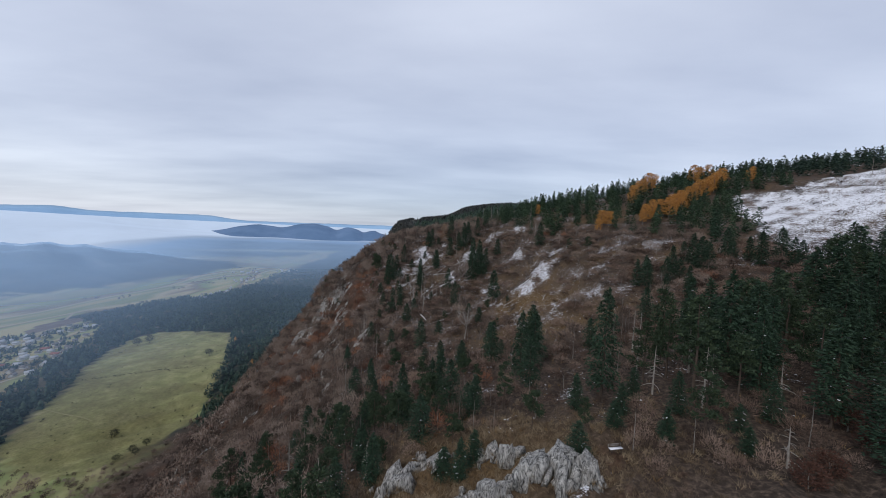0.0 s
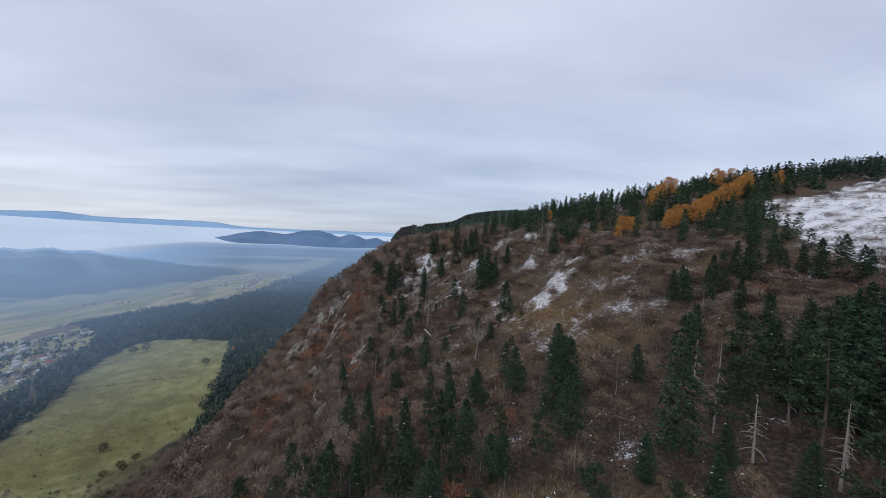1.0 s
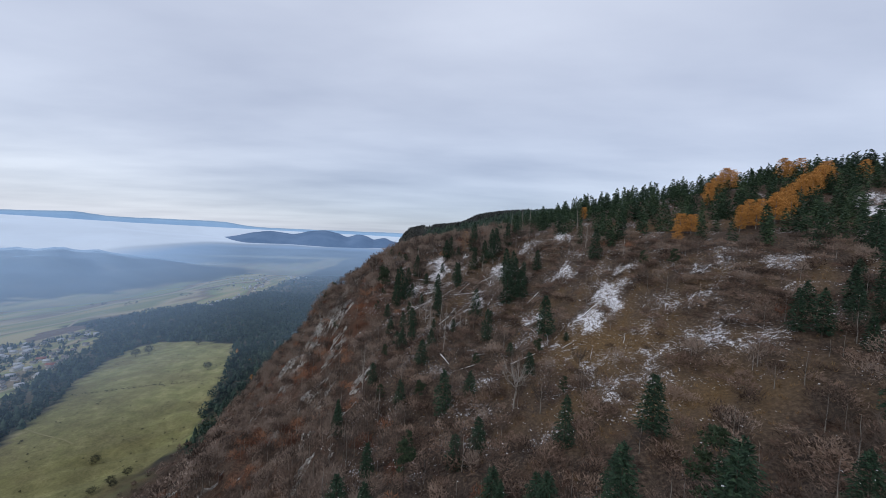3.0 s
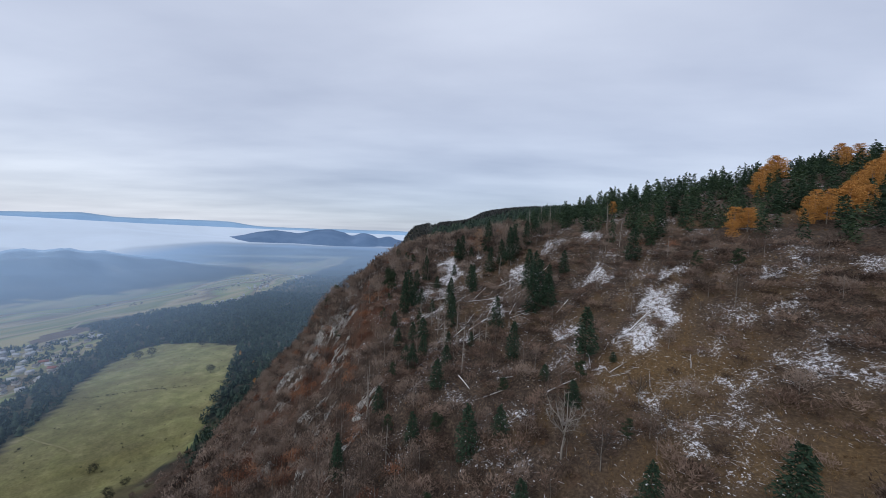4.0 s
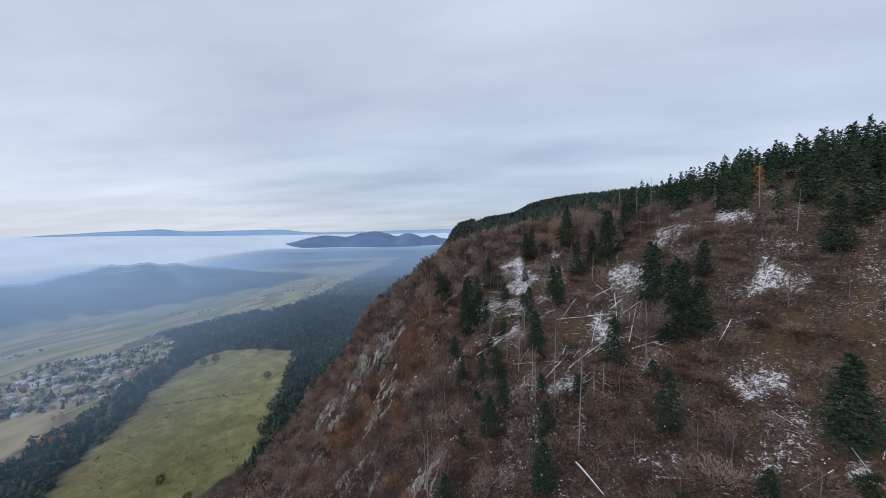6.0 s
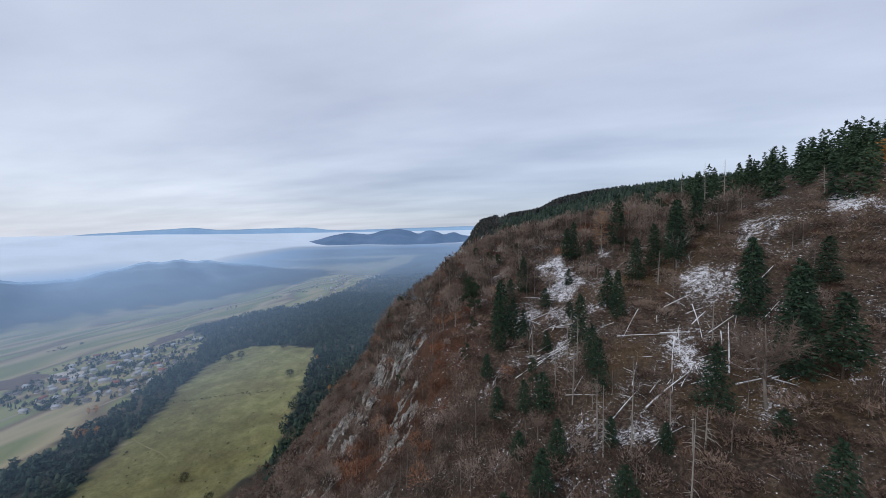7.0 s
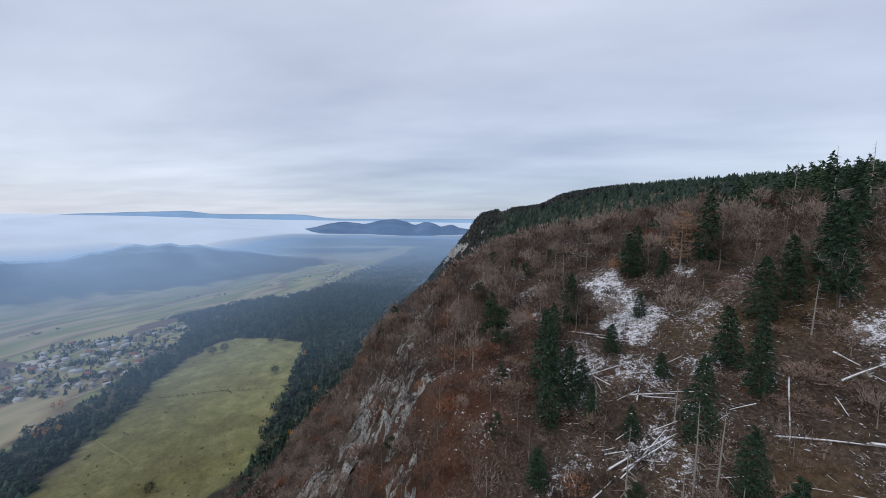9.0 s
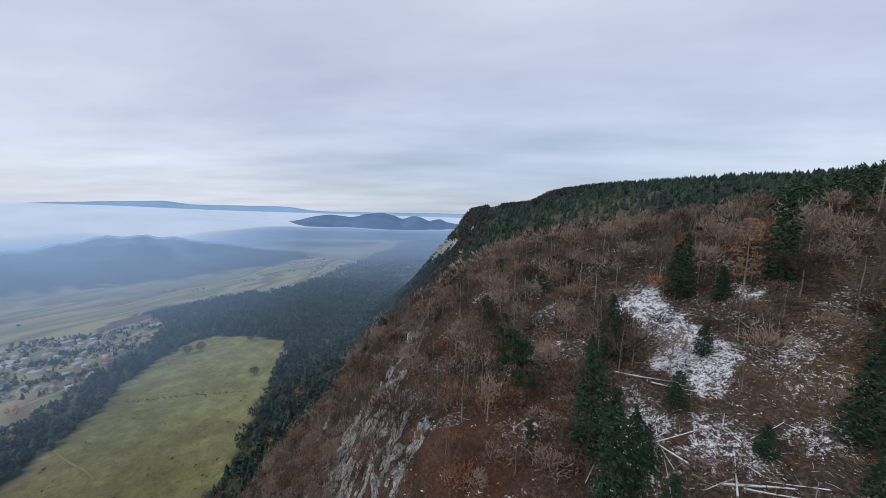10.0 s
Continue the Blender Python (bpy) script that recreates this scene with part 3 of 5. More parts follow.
def bare_crown(seed, h, r, limbs=7, twigs=170, width=0.085, low=0.28):
    """Limbs that fork upwards, and a haze of fine twigs."""
    rng = np.random.RandomState(seed)
    out, ends = [], []
    for k in range(limbs):
        a = 6.283 * (k + rng.uniform(-0.3, 0.3)) / limbs
        f0 = rng.uniform(low, 0.55)
        p0 = np.array([0, 0, f0 * h])
        reach = r * rng.uniform(0.5, 1.0)
        p2 = np.array([reach * np.cos(a), reach * np.sin(a), h * rng.uniform(0.68, 0.98)])
        p1 = 0.5 * (p0 + p2) + np.array([np.cos(a), np.sin(a), -0.3]) * 0.16 * r
        v, q = tube([p0, p1, p2], [0.007 * h, 0.0045 * h, 0.0015 * h], 3)
        out.append((v, tris_of(q)))
        ends.append((p0, p1, p2))
    e = np.array(ends)
    pick, s = rng.randint(0, limbs, twigs), rng.uniform(0.15, 1.0, (twigs, 1))
    p0, p1, p2 = e[pick, 0], e[pick, 1], e[pick, 2]
    base = np.where(s < 0.5, p0 + (p1 - p0) * s * 2, p1 + (p2 - p1) * (s * 2 - 1))
    d = (p2 - p0) / np.linalg.norm(p2 - p0, axis=1, keepdims=True) * 0.45 + rng.normal(size=(twigs, 3)) * 0.72 + np.array([0, 0, 0.28])
    d /= np.linalg.norm(d, axis=1, keepdims=True)
    ln = h * rng.uniform(0.07, 0.18, (twigs, 1))
    out.append(slivers(base, base + d * ln, width * rng.uniform(0.6, 1.4, twigs), rng))
    return join(out)


def bush_shape(seed, count=120, width=0.02):
    """A soft dome of fine twigs, one metre high and somewhat wider."""
    rng = np.random.RandomState(seed)
    d = rng.normal(size=(count, 3))
    d[:, 2] = np.abs(d[:, 2]) * 0.9
    d /= np.linalg.norm(d, axis=1, keepdims=True)
    reach = rng.uniform(0.3, 0.92, (count, 1))
    lump = 1 + 0.25 * np.sin(3 * np.arctan2(d[:, 1:2], d[:, 0:1]) + seed)
    p = d * reach * np.array([0.72, 0.72, 0.85]) * lump
    way = d * 0.6 + rng.normal(size=(count, 3)) * 0.6 + np.array([0, 0, 0.25])
    way /= np.linalg.norm(way, axis=1, keepdims=True)
    return slivers(p, p + way * rng.uniform(0.14, 0.32, (count, 1)), width * rng.uniform(0.6, 1.4, count), rng)


def trunk_shape(h, r, seed=0, sides=6, lean=0.03, rings=6):
    rng = np.random.RandomState(seed)
    z = np.linspace(-0.06, 1, rings)
    sway = np.cumsum(rng.normal(size=(rings, 2)) * lean * h * 0.3, 0)
    sway -= sway[1]
    v, q = tube(np.column_stack([sway, z * h]), r * (1.08 - z * 0.93), sides)
    return v, tris_of(q)


def far_conifer(seed, sides=6):
    """A lumpy three-tiered spire, one metre high and about 0.36 wide, for woods far off."""
    rng = np.random.RandomState(seed)
    out = []
    for z0, z1, r in ((0.05, 0.6, 0.25), (0.3, 0.82, 0.21), (0.55, 1.0, 0.15)):
        th = np.arange(sides) * 6.283 / sides + rng.rand()
        rr = r * rng.uniform(0.7, 1.25, sides)
        ring = np.column_stack([rr * np.cos(th), rr * np.sin(th), z0 + rng.uniform(-0.06, 0.06, sides)])
        v = np.concatenate([ring, [[rng.uniform(-0.02, 0.02), rng.uniform(-0.02, 0.02), z1]]])
        out.append((v, [(k, (k + 1) % sides, sides) for k in range(sides)]))
    return join(out)


def far_round(seed, count=28):
    """A rounded pine or broadleaf crown, one metre high, of loose leafy flakes."""
    rng = np.random.RandomState(seed)
    v, f = clump(rng, np.array([0, 0, 0.55]), (0.30, 0.30, 0.42), count, 0.22 * (46.0 / count) ** 0.5)
    return v, f


def scatter(shapes, x, y, size, rng, wide=None, sink=0.0, z=None):
    """Many turned and scaled copies of the shapes on the ground, as one heap of vertices and faces."""
    x, y, size = np.asarray(x), np.asarray(y), np.asarray(size)
    z = height(x, y) - sink if z is None else z
    wide = size if wide is None else wide
    pick, turn = rng.randint(0, len(shapes), len(x)), rng.uniform(0, 6.283, len(x))
    vs, fs, tones, n = [], [], [], 0
    for k, (v, f) in enumerate(shapes):
        m = np.flatnonzero(pick == k)
        if not len(m):
            continue
        c, s = np.cos(turn[m])[:, None], np.sin(turn[m])[:, None]
        w = wide[m][:, None]
        px = x[m][:, None] + w * (v[:, 0] * c - v[:, 1] * s)
        py = y[m][:, None] + w * (v[:, 0] * s + v[:, 1] * c)
        pz = z[m][:, None] + size[m][:, None] * v[:, 2]
        vs.append(np.stack([px, py, pz], -1).reshape(-1, 3))
        fs.append((np.asarray(f)[None] + (np.arange(len(m)) * len(v))[:, None, None] + n).reshape(-1, 3))
        tones.append(np.repeat(rng.rand(len(m)), len(v)))
        n += len(m) * len(v)
    return np.concatenate(vs), np.concatenate(fs), np.concatenate(tones)


def at_ground(x, y, sink=0.1):
    return float(height(np.array([x]), np.array([y]))[0]) - sink


def part(name, v, f, material, parent, label="", smooth=False):
    ob = new(name, mesh_from(name, v, f, smooth, [material]))
    ob.parent = parent
    if label:
        tagged(ob, label)
    return ob


def tree(name, x, y, turn, size, trunk_mesh, crown_mesh, label, category, group, wide=1.0):
    """A tree thing: an empty at its foot, with trunk and crown."""
    ob = new(name)
    ob.empty_display_size = 0.5
    ob.matrix_basis = pose(x, y, at_ground(x, y), 0, 0, turn) @ Matrix.Diagonal((size * wide, size * wide, size, 1))
    for nm, me in (("trunk", trunk_mesh), ("crown", crown_mesh)):
        p = new(nm, me)
        p.parent = ob
    tagged(ob, label, category, group=group)
    return ob


# ---- outcrops ----
def slope_frame(x, y):
    """Directions down and across the slope at a place, and its gradient."""
    e = 1.5
    gx = (at_ground(x + e, y) - at_ground(x - e, y)) / (2 * e)
    gy = (at_ground(x, y + e) - at_ground(x, y - e)) / (2 * e)
    g = max(1e-3, math.hypot(gx, gy))
    fall = np.array([-gx, -gy]) / g
    return gx, gy, fall, np.array([-fall[1], fall[0]])


def crag_patch(name, x, y, across, down, proud, label, seed, cell=0.45):
    """A patch of bedrock: broken upright ribs that stand out of the slope here and there."""
    rng = np.random.RandomState(seed)
    gx, gy, fall, side = slope_frame(x, y)
    na, nb = max(6, int(2 * across / cell)), max(8, int(2 * down / (cell * 1.5)))
    a, b = np.meshgrid(np.linspace(-1, 1, na), np.linspace(-1, 1, nb))
    a, b = a + rng.normal(size=a.shape) * 0.35 / na, b + rng.normal(size=a.shape) * 0.35 / nb
    bend = 0.45 * np.sin(2.3 * b + seed)
    la, lb = (a + bend) * across, b * down
    px, py = x + side[0] * la + fall[0] * lb, y + side[1] * la + fall[1] * lb
    rib = 1 - np.abs(ripple(la * 3.6 + 40 * seed, lb * 0.9, 8.0, 3, seed % 30))
    block = ripple(la * 1.2 + 17 * seed, lb * 1.6, 5.0, 2, (seed + 7) % 30)
    taper = np.clip(1.25 - a * a - b * b, 0, 1) ** 0.7
    h = proud * (1.3 * np.clip(rib, 0, 1) ** 2.2 + 0.55 * block + 0.3 * rng.normal(size=a.shape)) * taper
    h = np.round(h / (0.3 * proud)) * 0.3 * proud * 0.55 + h * 0.45 - 0.62 * proud
    n = math.sqrt(1 + gx * gx + gy * gy)
    v = np.stack([px - x - gx / n * h, py - y - gy / n * h, height(px, py) - at_ground(x, y, 0) + 0.9 * h], -1).reshape(-1, 3)
    ids = np.arange(na * nb).reshape(nb, na)
    q = np.stack([ids[:-1, :-1], ids[:-1, 1:], ids[1:, 1:], ids[1:, :-1]], -1).reshape(-1, 4)
    shown = (h.ravel()[q] > -0.3 * proud).any(1)
    ob = new(name, mesh_from(name, v, tris_of(q[shown]), False, [MAT_STONE]))
    ob.location = (x, y, at_ground(x, y, 0))
    tagged(ob, label, "rock", group="limestone outcrops")


def rock_fins(x, y, across, down, proud, label, seed, fins):
    """Jagged blades of bedrock side by side, each following the line of the scarp, broken and stepped."""
    rng = np.random.RandomState(seed)
    gx, gy, _, _ = slope_frame(x, y)
    way = math.radians(76 + rng.normal() * 9)
    fall = np.array([math.cos(way), math.sin(way)])
    side = np.array([fall[1], -fall[0]])
    n = math.sqrt(1 + gx * gx + gy * gy)
    pieces = []
    for k in range(fins):
        ln = down * rng.uniform(0.45, 0.95)
        oa = across * (2 * (k + 0.5) / fins - 1 + rng.normal() * 0.12)
        ob = rng.uniform(-1, 1) * (down - ln * 0.7)
        wide, top = rng.uniform(0.4, 0.95), proud * rng.uniform(0.5, 1.15)
        na, nb = 8, max(12, int(ln * 3.2))
        a, b = np.meshgrid(np.linspace(-1, 1, na), np.linspace(-1, 1, nb))
        step = np.repeat(rng.uniform(-0.15, 1.0, nb // 3 + 1), 3)[:nb, None]
        jag = np.clip(step + 0.22 * rng.normal(size=(nb, 1)), 0.05, 1.2) * np.clip(1.5 * (1 - np.abs(b)) + 0.15, 0, 1)
        la = oa + (a * wide + 0.35 * rng.normal(size=a.shape) * wide * 0.5) + 0.9 * np.sin(1.7 * b + seed + k) + 0.35 * np.repeat(rng.normal(size=nb // 2 + 1), 2)[:nb, None]
        lb = ob + b * ln + rng.normal(size=a.shape) * 0.12
        h = top * jag * (1.15 - 1.45 * np.abs(a) ** 1.3) + 0.13 * rng.normal(size=a.shape) - 0.1
        px, py = x + side[0] * la + fall[0] * lb, y + side[1] * la + fall[1] * lb
        v = np.stack([px - x - gx / n * h * 0.8, py - y - gy / n * h * 0.8, height(px, py) - at_ground(x, y, 0) + h], -1).reshape(-1, 3)
        ids = np.arange(na * nb).reshape(nb, na)
        pieces.append((v, tris_of(np.stack([ids[:-1, :-1], ids[:-1, 1:], ids[1:, 1:], ids[1:, :-1]], -1).reshape(-1, 4))))
    ob = new("rock_outcrop", mesh_from("rock_outcrop", *join(pieces), False, [MAT_STONE]))
    ob.location = (x, y, at_ground(x, y, 0))
    tagged(ob, label, "rock", group="limestone outcrops")


def shard_rib(name, x, y, across, down, proud, label, seed, count, split=False):
    """A broken rib of angular limestone blocks that runs down the slope."""
    rng = np.random.RandomState(seed)
    gx, gy, fall, side = slope_frame(x, y)
    out = []
    for k in range(count):
        b = -1 + 2 * (k + rng.rand()) / count
        a = np.clip(rng.normal() * 0.4, -0.7, 0.7) + 0.5 * math.sin(2.5 * b + seed)
        px, py = x + side[0] * a * across + fall[0] * b * down, y + side[1] * a * across + fall[1] * b * down
        s = proud * (0.25 + 0.75 * rng.rand() ** 2) * (1.15 - 0.75 * abs(b))
        corner = np.array([(i, j, l) for l in (-1, 1) for i, j in ((-1, -1), (1, -1), (1, 1), (-1, 1))], float)
        corner = corner * np.array([rng.uniform(0.5, 1.3), rng.uniform(0.2, 0.5), rng.uniform(0.35, 0.8)]) + rng.normal(size=(8, 3)) * 0.15
        corner[4:, :2] *= rng.uniform(0.25, 0.8)
        t = math.atan2(fall[1], fall[0]) + rng.normal() * 0.45
        c, n = math.cos(t), math.sin(t)
        v = corner @ np.array([[c, n, 0], [-n, c, 0], [0, 0, 1]]) * s
        v[:, 2] += v[:, 0] * gx + v[:, 1] * gy
        v += np.array([px - x, py - y, at_ground(px, py, 0) - at_ground(x, y, 0) + 0.25 * s])
        out.append((v, tris_of([(3, 2, 1, 0), (4, 5, 6, 7), (0, 1, 5, 4), (1, 2, 6, 5), (2, 3, 7, 6), (3, 0, 4, 7)])))
    if split:
        ob = new(name)
        for v, q in out:
            part("block", v, q, MAT_STONE, ob)
    else:
        ob = new(name, mesh_from(name, *join(out), False, [MAT_STONE]))
    ob.location = (x, y, at_ground(x, y, 0))
    tagged(ob, label, "rock", group="limestone outcrops")


for k, (x, y, w, d, p) in enumerate(ROCKS):
    rock_fins(x, y, w * 0.8, d * 1.1, p * 0.85, "pale grey limestone ribs breaking out of the leafy slope", 30 + k, 5)
rng = np.random.RandomState(9)
for k in range(60):
    y = rng.uniform(130, 300)
    u = rng.uniform(-100, -12)
    rock_fins(float(u + np.interp(y, FINE_Y, FINE_RIM)), y, rng.uniform(0.8, 2.2), rng.uniform(2.5, 6), rng.uniform(0.7, 1.5), "small pale limestone rib among bare bushes", 120 + k, rng.randint(1, 4))
for k, (x, y, w, d, p) in enumerate(CRAGS):
    shard_rib("rock_crag", x, y, w * 0.7, d * 0.9, p * 1.7, "whitish limestone crag with dry grass and snow dust", 70 + k, 46, True)
for k, (x, y, w, d, p) in enumerate(CLIFFS):
    crag_patch("cliff", x, y, w, d, p, "pale limestone cliff on the far head of the scarp", 90 + k, 1.5)

# ---- conifers that stand singly on the hillside: place and height ----
SPRUCES_NEAR = [(17.5, 39.8, 5), (3.5, 41.5, 6), (5.5, 43.5, 5), (1.5, 43, 4.5), (24, 44, 4), (29, 41, 4.5), (33, 45, 6), (38, 41, 4), (27, 48, 5), (43, 42, 5.5), (22, 52, 6), (31, 52, 5), (36, 37.5, 3.5), (44, 30, 10), (47.5, 33.5, 12), (52, 38, 12), (27, 54, 18), (47, 54, 17), (49, 61, 16), (18, 64, 11), (3, 68, 12), (53, 71, 15.5), (18, 72, 14), (22, 76, 12), (35, 77, 8.5), (13, 80, 11), (-8, 80, 12.5), (6, 83, 7.5), (-1, 83, 8.5), (56, 91, 12), (28, 100, 12), (76, 103, 9), (73, 109, 7), (1, 115, 7.5), (24, 152, 15), (13, 149, 5), (30, 149, 2.7), (7, 163, 11.4)]
SPRUCES_MID = [(-7, 133, 12), (0, 134, 7.6), (-38, 142, 9.5), (-20, 143, 9), (-40, 148, 9.7), (119, 148, 13), (-15, 155, 9), (-32, 159, 7.5), (4, 182, 12.5), (-28, 184, 6), (17, 185, 19), (21, 191, 18), (-12, 192, 12), (55, 192, 14), (-23, 193, 9), (-33, 196, 7.8), (-12, 199, 11), (18, 199, 20)]
SPRUCES_FAR = [(-13, 209, 14), (-21, 213, 6), (-3, 214, 13.5), (-27, 215, 8), (-34, 216, 20), (-14, 221, 5.4), (-4, 221, 12), (14, 225, 20), (11, 231, 14), (-27, 243, 14), (6, 251, 20), (-3, 253, 8), (-8, 258, 15), (-30, 220, 13), (17, 231, 17), (24, 236, 15), (-34, 227, 17.5), (-27, 223, 7), (22.7, 207, 13), (25.6, 196.5, 12), (-27, 193, 7.6), (-12.6, 179, 5.7), (9.6, 175.7, 4.6), (5.5, 229, 12.8), (-31.4, 239, 9.4), (-10.5, 256, 13.6), (33, 202.5, 10), (22, 183.5, 14)]
PINES_ONE = [(-98, 290, 8), (-43, 226, 7), (-52, 267, 8), (-101, 298, 8), (-67, 222, 6), (-25, 197, 8), (-14, 141, 7), (-42, 272, 8), (-38, 270, 7), (-50, 285, 8), (-53, 272, 6), (-30, 273, 7), (-110, 310, 8), (-106, 304, 7), (-116, 322, 8), (-96, 300, 7), (-48, 257, 10.5)]
PINES_TWO = [(70, 163, 7.4), (64, 171, 7.5), (-46, 238, 15), (-44, 236, 13), (22, 79, 12), (12, 58, 9), (14, 47, 5.5), (20, 44, 5), (3, 50, 5.5), (-2, 60, 7), (-12, 66, 10), (-16, 60, 9), (-20, 70, 10), (-24, 64, 9), (-14, 76, 9), (-30, 76, 9), (-34, 68, 8)]

SPRUCE_MESHES = []
for k in range(7):
    h = 12.0
    r = (2.9, 3.2, 2.6, 3.4, 2.9, 2.4, 3.1)[k]
    crown = mesh_from("crown", *spruce_crown(100 + k, h, r, 92, 18, (0.06, 0.1, 0.14, 0.05, 0.2, 0.08, 0.12)[k], (0.3, 0.4, 0.25, 0.5, 0.35, 0.3, 0.55)[k], 0.72), mats=[MAT_SPRUCE])
    stem = mesh_from("trunk", *trunk_shape(h * 0.97, 0.17, k, 6, 0.005), mats=[MAT_TRUNK])
    fine = mesh_from("crown", *spruce_crown(110 + k, h, r, 112, 22, (0.06, 0.1, 0.14, 0.05, 0.2, 0.08, 0.12)[k], 0.55, 0.56), mats=[MAT_SPRUCE])
    SPRUCE_MESHES.append((stem, crown, fine))
PINE_MESHES = []
for k in range(4):
    h = 10.0
    crown = mesh_from("crown", *pine_crown(140 + k, h, (2.3, 2.0, 2.7, 1.8)[k], 25, 56, (0.4, 0.3, 0.48, 0.35)[k]), mats=[MAT_PINE])
    stem = mesh_from("trunk", *trunk_shape(h * 0.93, 0.16, 20 + k, 6, 0.02), mats=[MAT_TRUNK])
    PINE_MESHES.append((stem, crown))
LARCH_MESHES = []
for k in range(4):
    h = 13.0
    crown = mesh_from("crown", *larch_crown(160 + k, h, (2.6, 3.0, 2.4, 2.8)[k]), mats=[MAT_LARCH])
    stem = mesh_from("trunk", *trunk_shape(h * 0.95, 0.18, 40 + k, 6, 0.01), mats=[MAT_BARK])
    LARCH_MESHES.append((stem, crown))

rng = np.random.RandomState(11)
taken, firs = [], []


def spruce(x, y, h):
    stem, crown, fine = SPRUCE_MESHES[rng.randint(7)]
    crown = fine if y < 96 and x < 62 else crown
    word = "young dark green spruce" if h < 8 else "tall dark green spruce" if h > 14 else "dark green spruce"
    tree("spruce", x, y, rng.uniform(0, 360), h / 12.0, stem, crown, word + " among bare trees on the slope", "conifer", "spruces on the slope", rng.uniform(0.88, 1.2) * (12.0 / h) ** 0.42)
    taken.append((x, y))
    firs.append((x, y, h))


def pine(x, y, h):
    stem, crown = PINE_MESHES[rng.randint(4)]
    tree("pine", x, y, rng.uniform(0, 360), h / 10.0, stem, crown, "ragged green pine with a bare lower trunk", "conifer", "pines on the slope", rng.uniform(0.9, 1.15))
    taken.append((x, y))


for x, y, h in SPRUCES_NEAR + SPRUCES_MID + SPRUCES_FAR:
    spruce(x, y, h)
for x, y, h in PINES_ONE + PINES_TWO:
    pine(x, y, h)
# The thick stand above the first crags, and the fringe of the snowy field.
for k in range(700):
    x, y = rng.uniform(26, 120), rng.uniform(38, 92)
    if x - 26 < (y - 34) * 0.25 or min(math.hypot(x - a, y - b) for a, b in taken) < 3.9:
        continue
    if y > 62 + 0.3 * (x - 26):
        continue
    (spruce if rng.rand() < 0.62 else pine)(x, y, rng.uniform(8, 15))
for k in range(60):
    f = rng.rand()
    x, y = 72 + 62 * f + rng.uniform(-6, 6), 118 + 12 * math.sin(4 * f) - 24 * f + rng.uniform(-8, 8)
    if min(math.hypot(x - a, y - b) for a, b in taken) < 4:
        continue
    spruce(x, y, rng.uniform(7, 13))
# Pines crowd the slope below the first crags.
for k in range(330):
    x, y = rng.uniform(-52, 8), rng.uniform(34, 92)
    if y < 36 + 0.9 * max(0, x + 16) or min(math.hypot(x - a, y - b) for a, b in taken) < 3.6 or rng.rand() < 0.35:
        continue
    (pine if rng.rand() < 0.6 else spruce)(x, y, rng.uniform(6, 10.5))
# Conifers spread thinly below the rim.
for k in range(64):
    x, y = rng.uniform(-30, 22), rng.uniform(70, 245)
    x -= max(0, (y - 150) * 0.35)
    if min(math.hypot(x - a, y - b) for a, b in taken) < 7:
        continue
    (pine if rng.rand() < 0.4 else spruce)(x, y, rng.uniform(5, 10))

LARCHES_ONE = [(84, 184, 8), (87, 187, 10), (90, 185, 9.5), (93, 188, 8), (106, 181, 8.5), (109, 184, 10), (113, 182, 11), (117, 185, 11), (121, 183, 12), (125, 187, 12), (129, 190, 12.5), (133, 192, 13), (138, 196, 13), (142, 199, 13), (147, 200, 13), (152, 204, 13), (157, 205, 13), (161, 209, 13), (166, 211, 13), (171, 214, 13)]
LARCHES_TWO = [(176, 218, 13), (193, 217, 11), (197, 220, 11), (121, 219, 12), (126, 222, 13), (131, 226, 13), (136, 229, 13), (141, 232, 12), (168, 232, 13), (174, 235, 13), (181, 236, 13), (64, 232, 9), (118, 215, 10), (115, 188, 10), (128, 184, 11)]
for x, y, h in LARCHES_ONE + LARCHES_TWO:
    h *= rng.uniform(0.8, 1.0)
    stem, crown = LARCH_MESHES[rng.randint(4)]
    tree("larch", x, y, rng.uniform(0, 360), h / 13.0, stem, crown, "orange autumn larch at the edge of dark forest", "conifer", "larches", rng.uniform(1.15, 1.5))
    taken.append((x, y))
tree("larch", 1, 253, 30, 15 / 13.0, LARCH_MESHES[1][0], mesh_from("crown", *larch_crown(170, 13.0, 2.4, 15, 6, 7), mats=[MAT_PALE_LARCH]), "faded tan larch at the rim of the clearing", "conifer", "larches")
taken.append((1, 253))

# ---- dead standing trunks ----
SNAGS_ONE = [(44, 58, 9), (52, 60, 10), (60, 66, 9), (34, 52, 8), (41, 49, 7), (-15, 200, 13.8), (-17, 201, 13.5), (-25, 201, 12), (-28, 253, 15), (-20, 274, 9), (-17, 192, 12.6), (-29, 265, 11), (-10, 177, 17), (-8, 162, 18), (-36, 162, 17), (56, 218, 14), (55, 203, 11), (49, 227, 8), (64, 186, 7), (-38, 170, 13)]
SNAGS_TWO = [(-26, 142, 10), (36, 60, 12.5), (42, 72, 10), (38, 47, 9), (48, 46, 5.7), (38, 35, 5), (-27, 62, 10), (-17, 49, 6), (-10, 50, 6), (30, 262, 13), (36, 258, 14), (40, 254, 13), (-4, 178, 9.7), (-14, 178, 12.5), (-14.2, 181.8, 12), (0, 176, 6.4), (-2.1, 175, 7.4), (-20, 197, 9), (9.4, 223, 10), (10.5, 197, 12), (-14.7, 212.8, 7)]


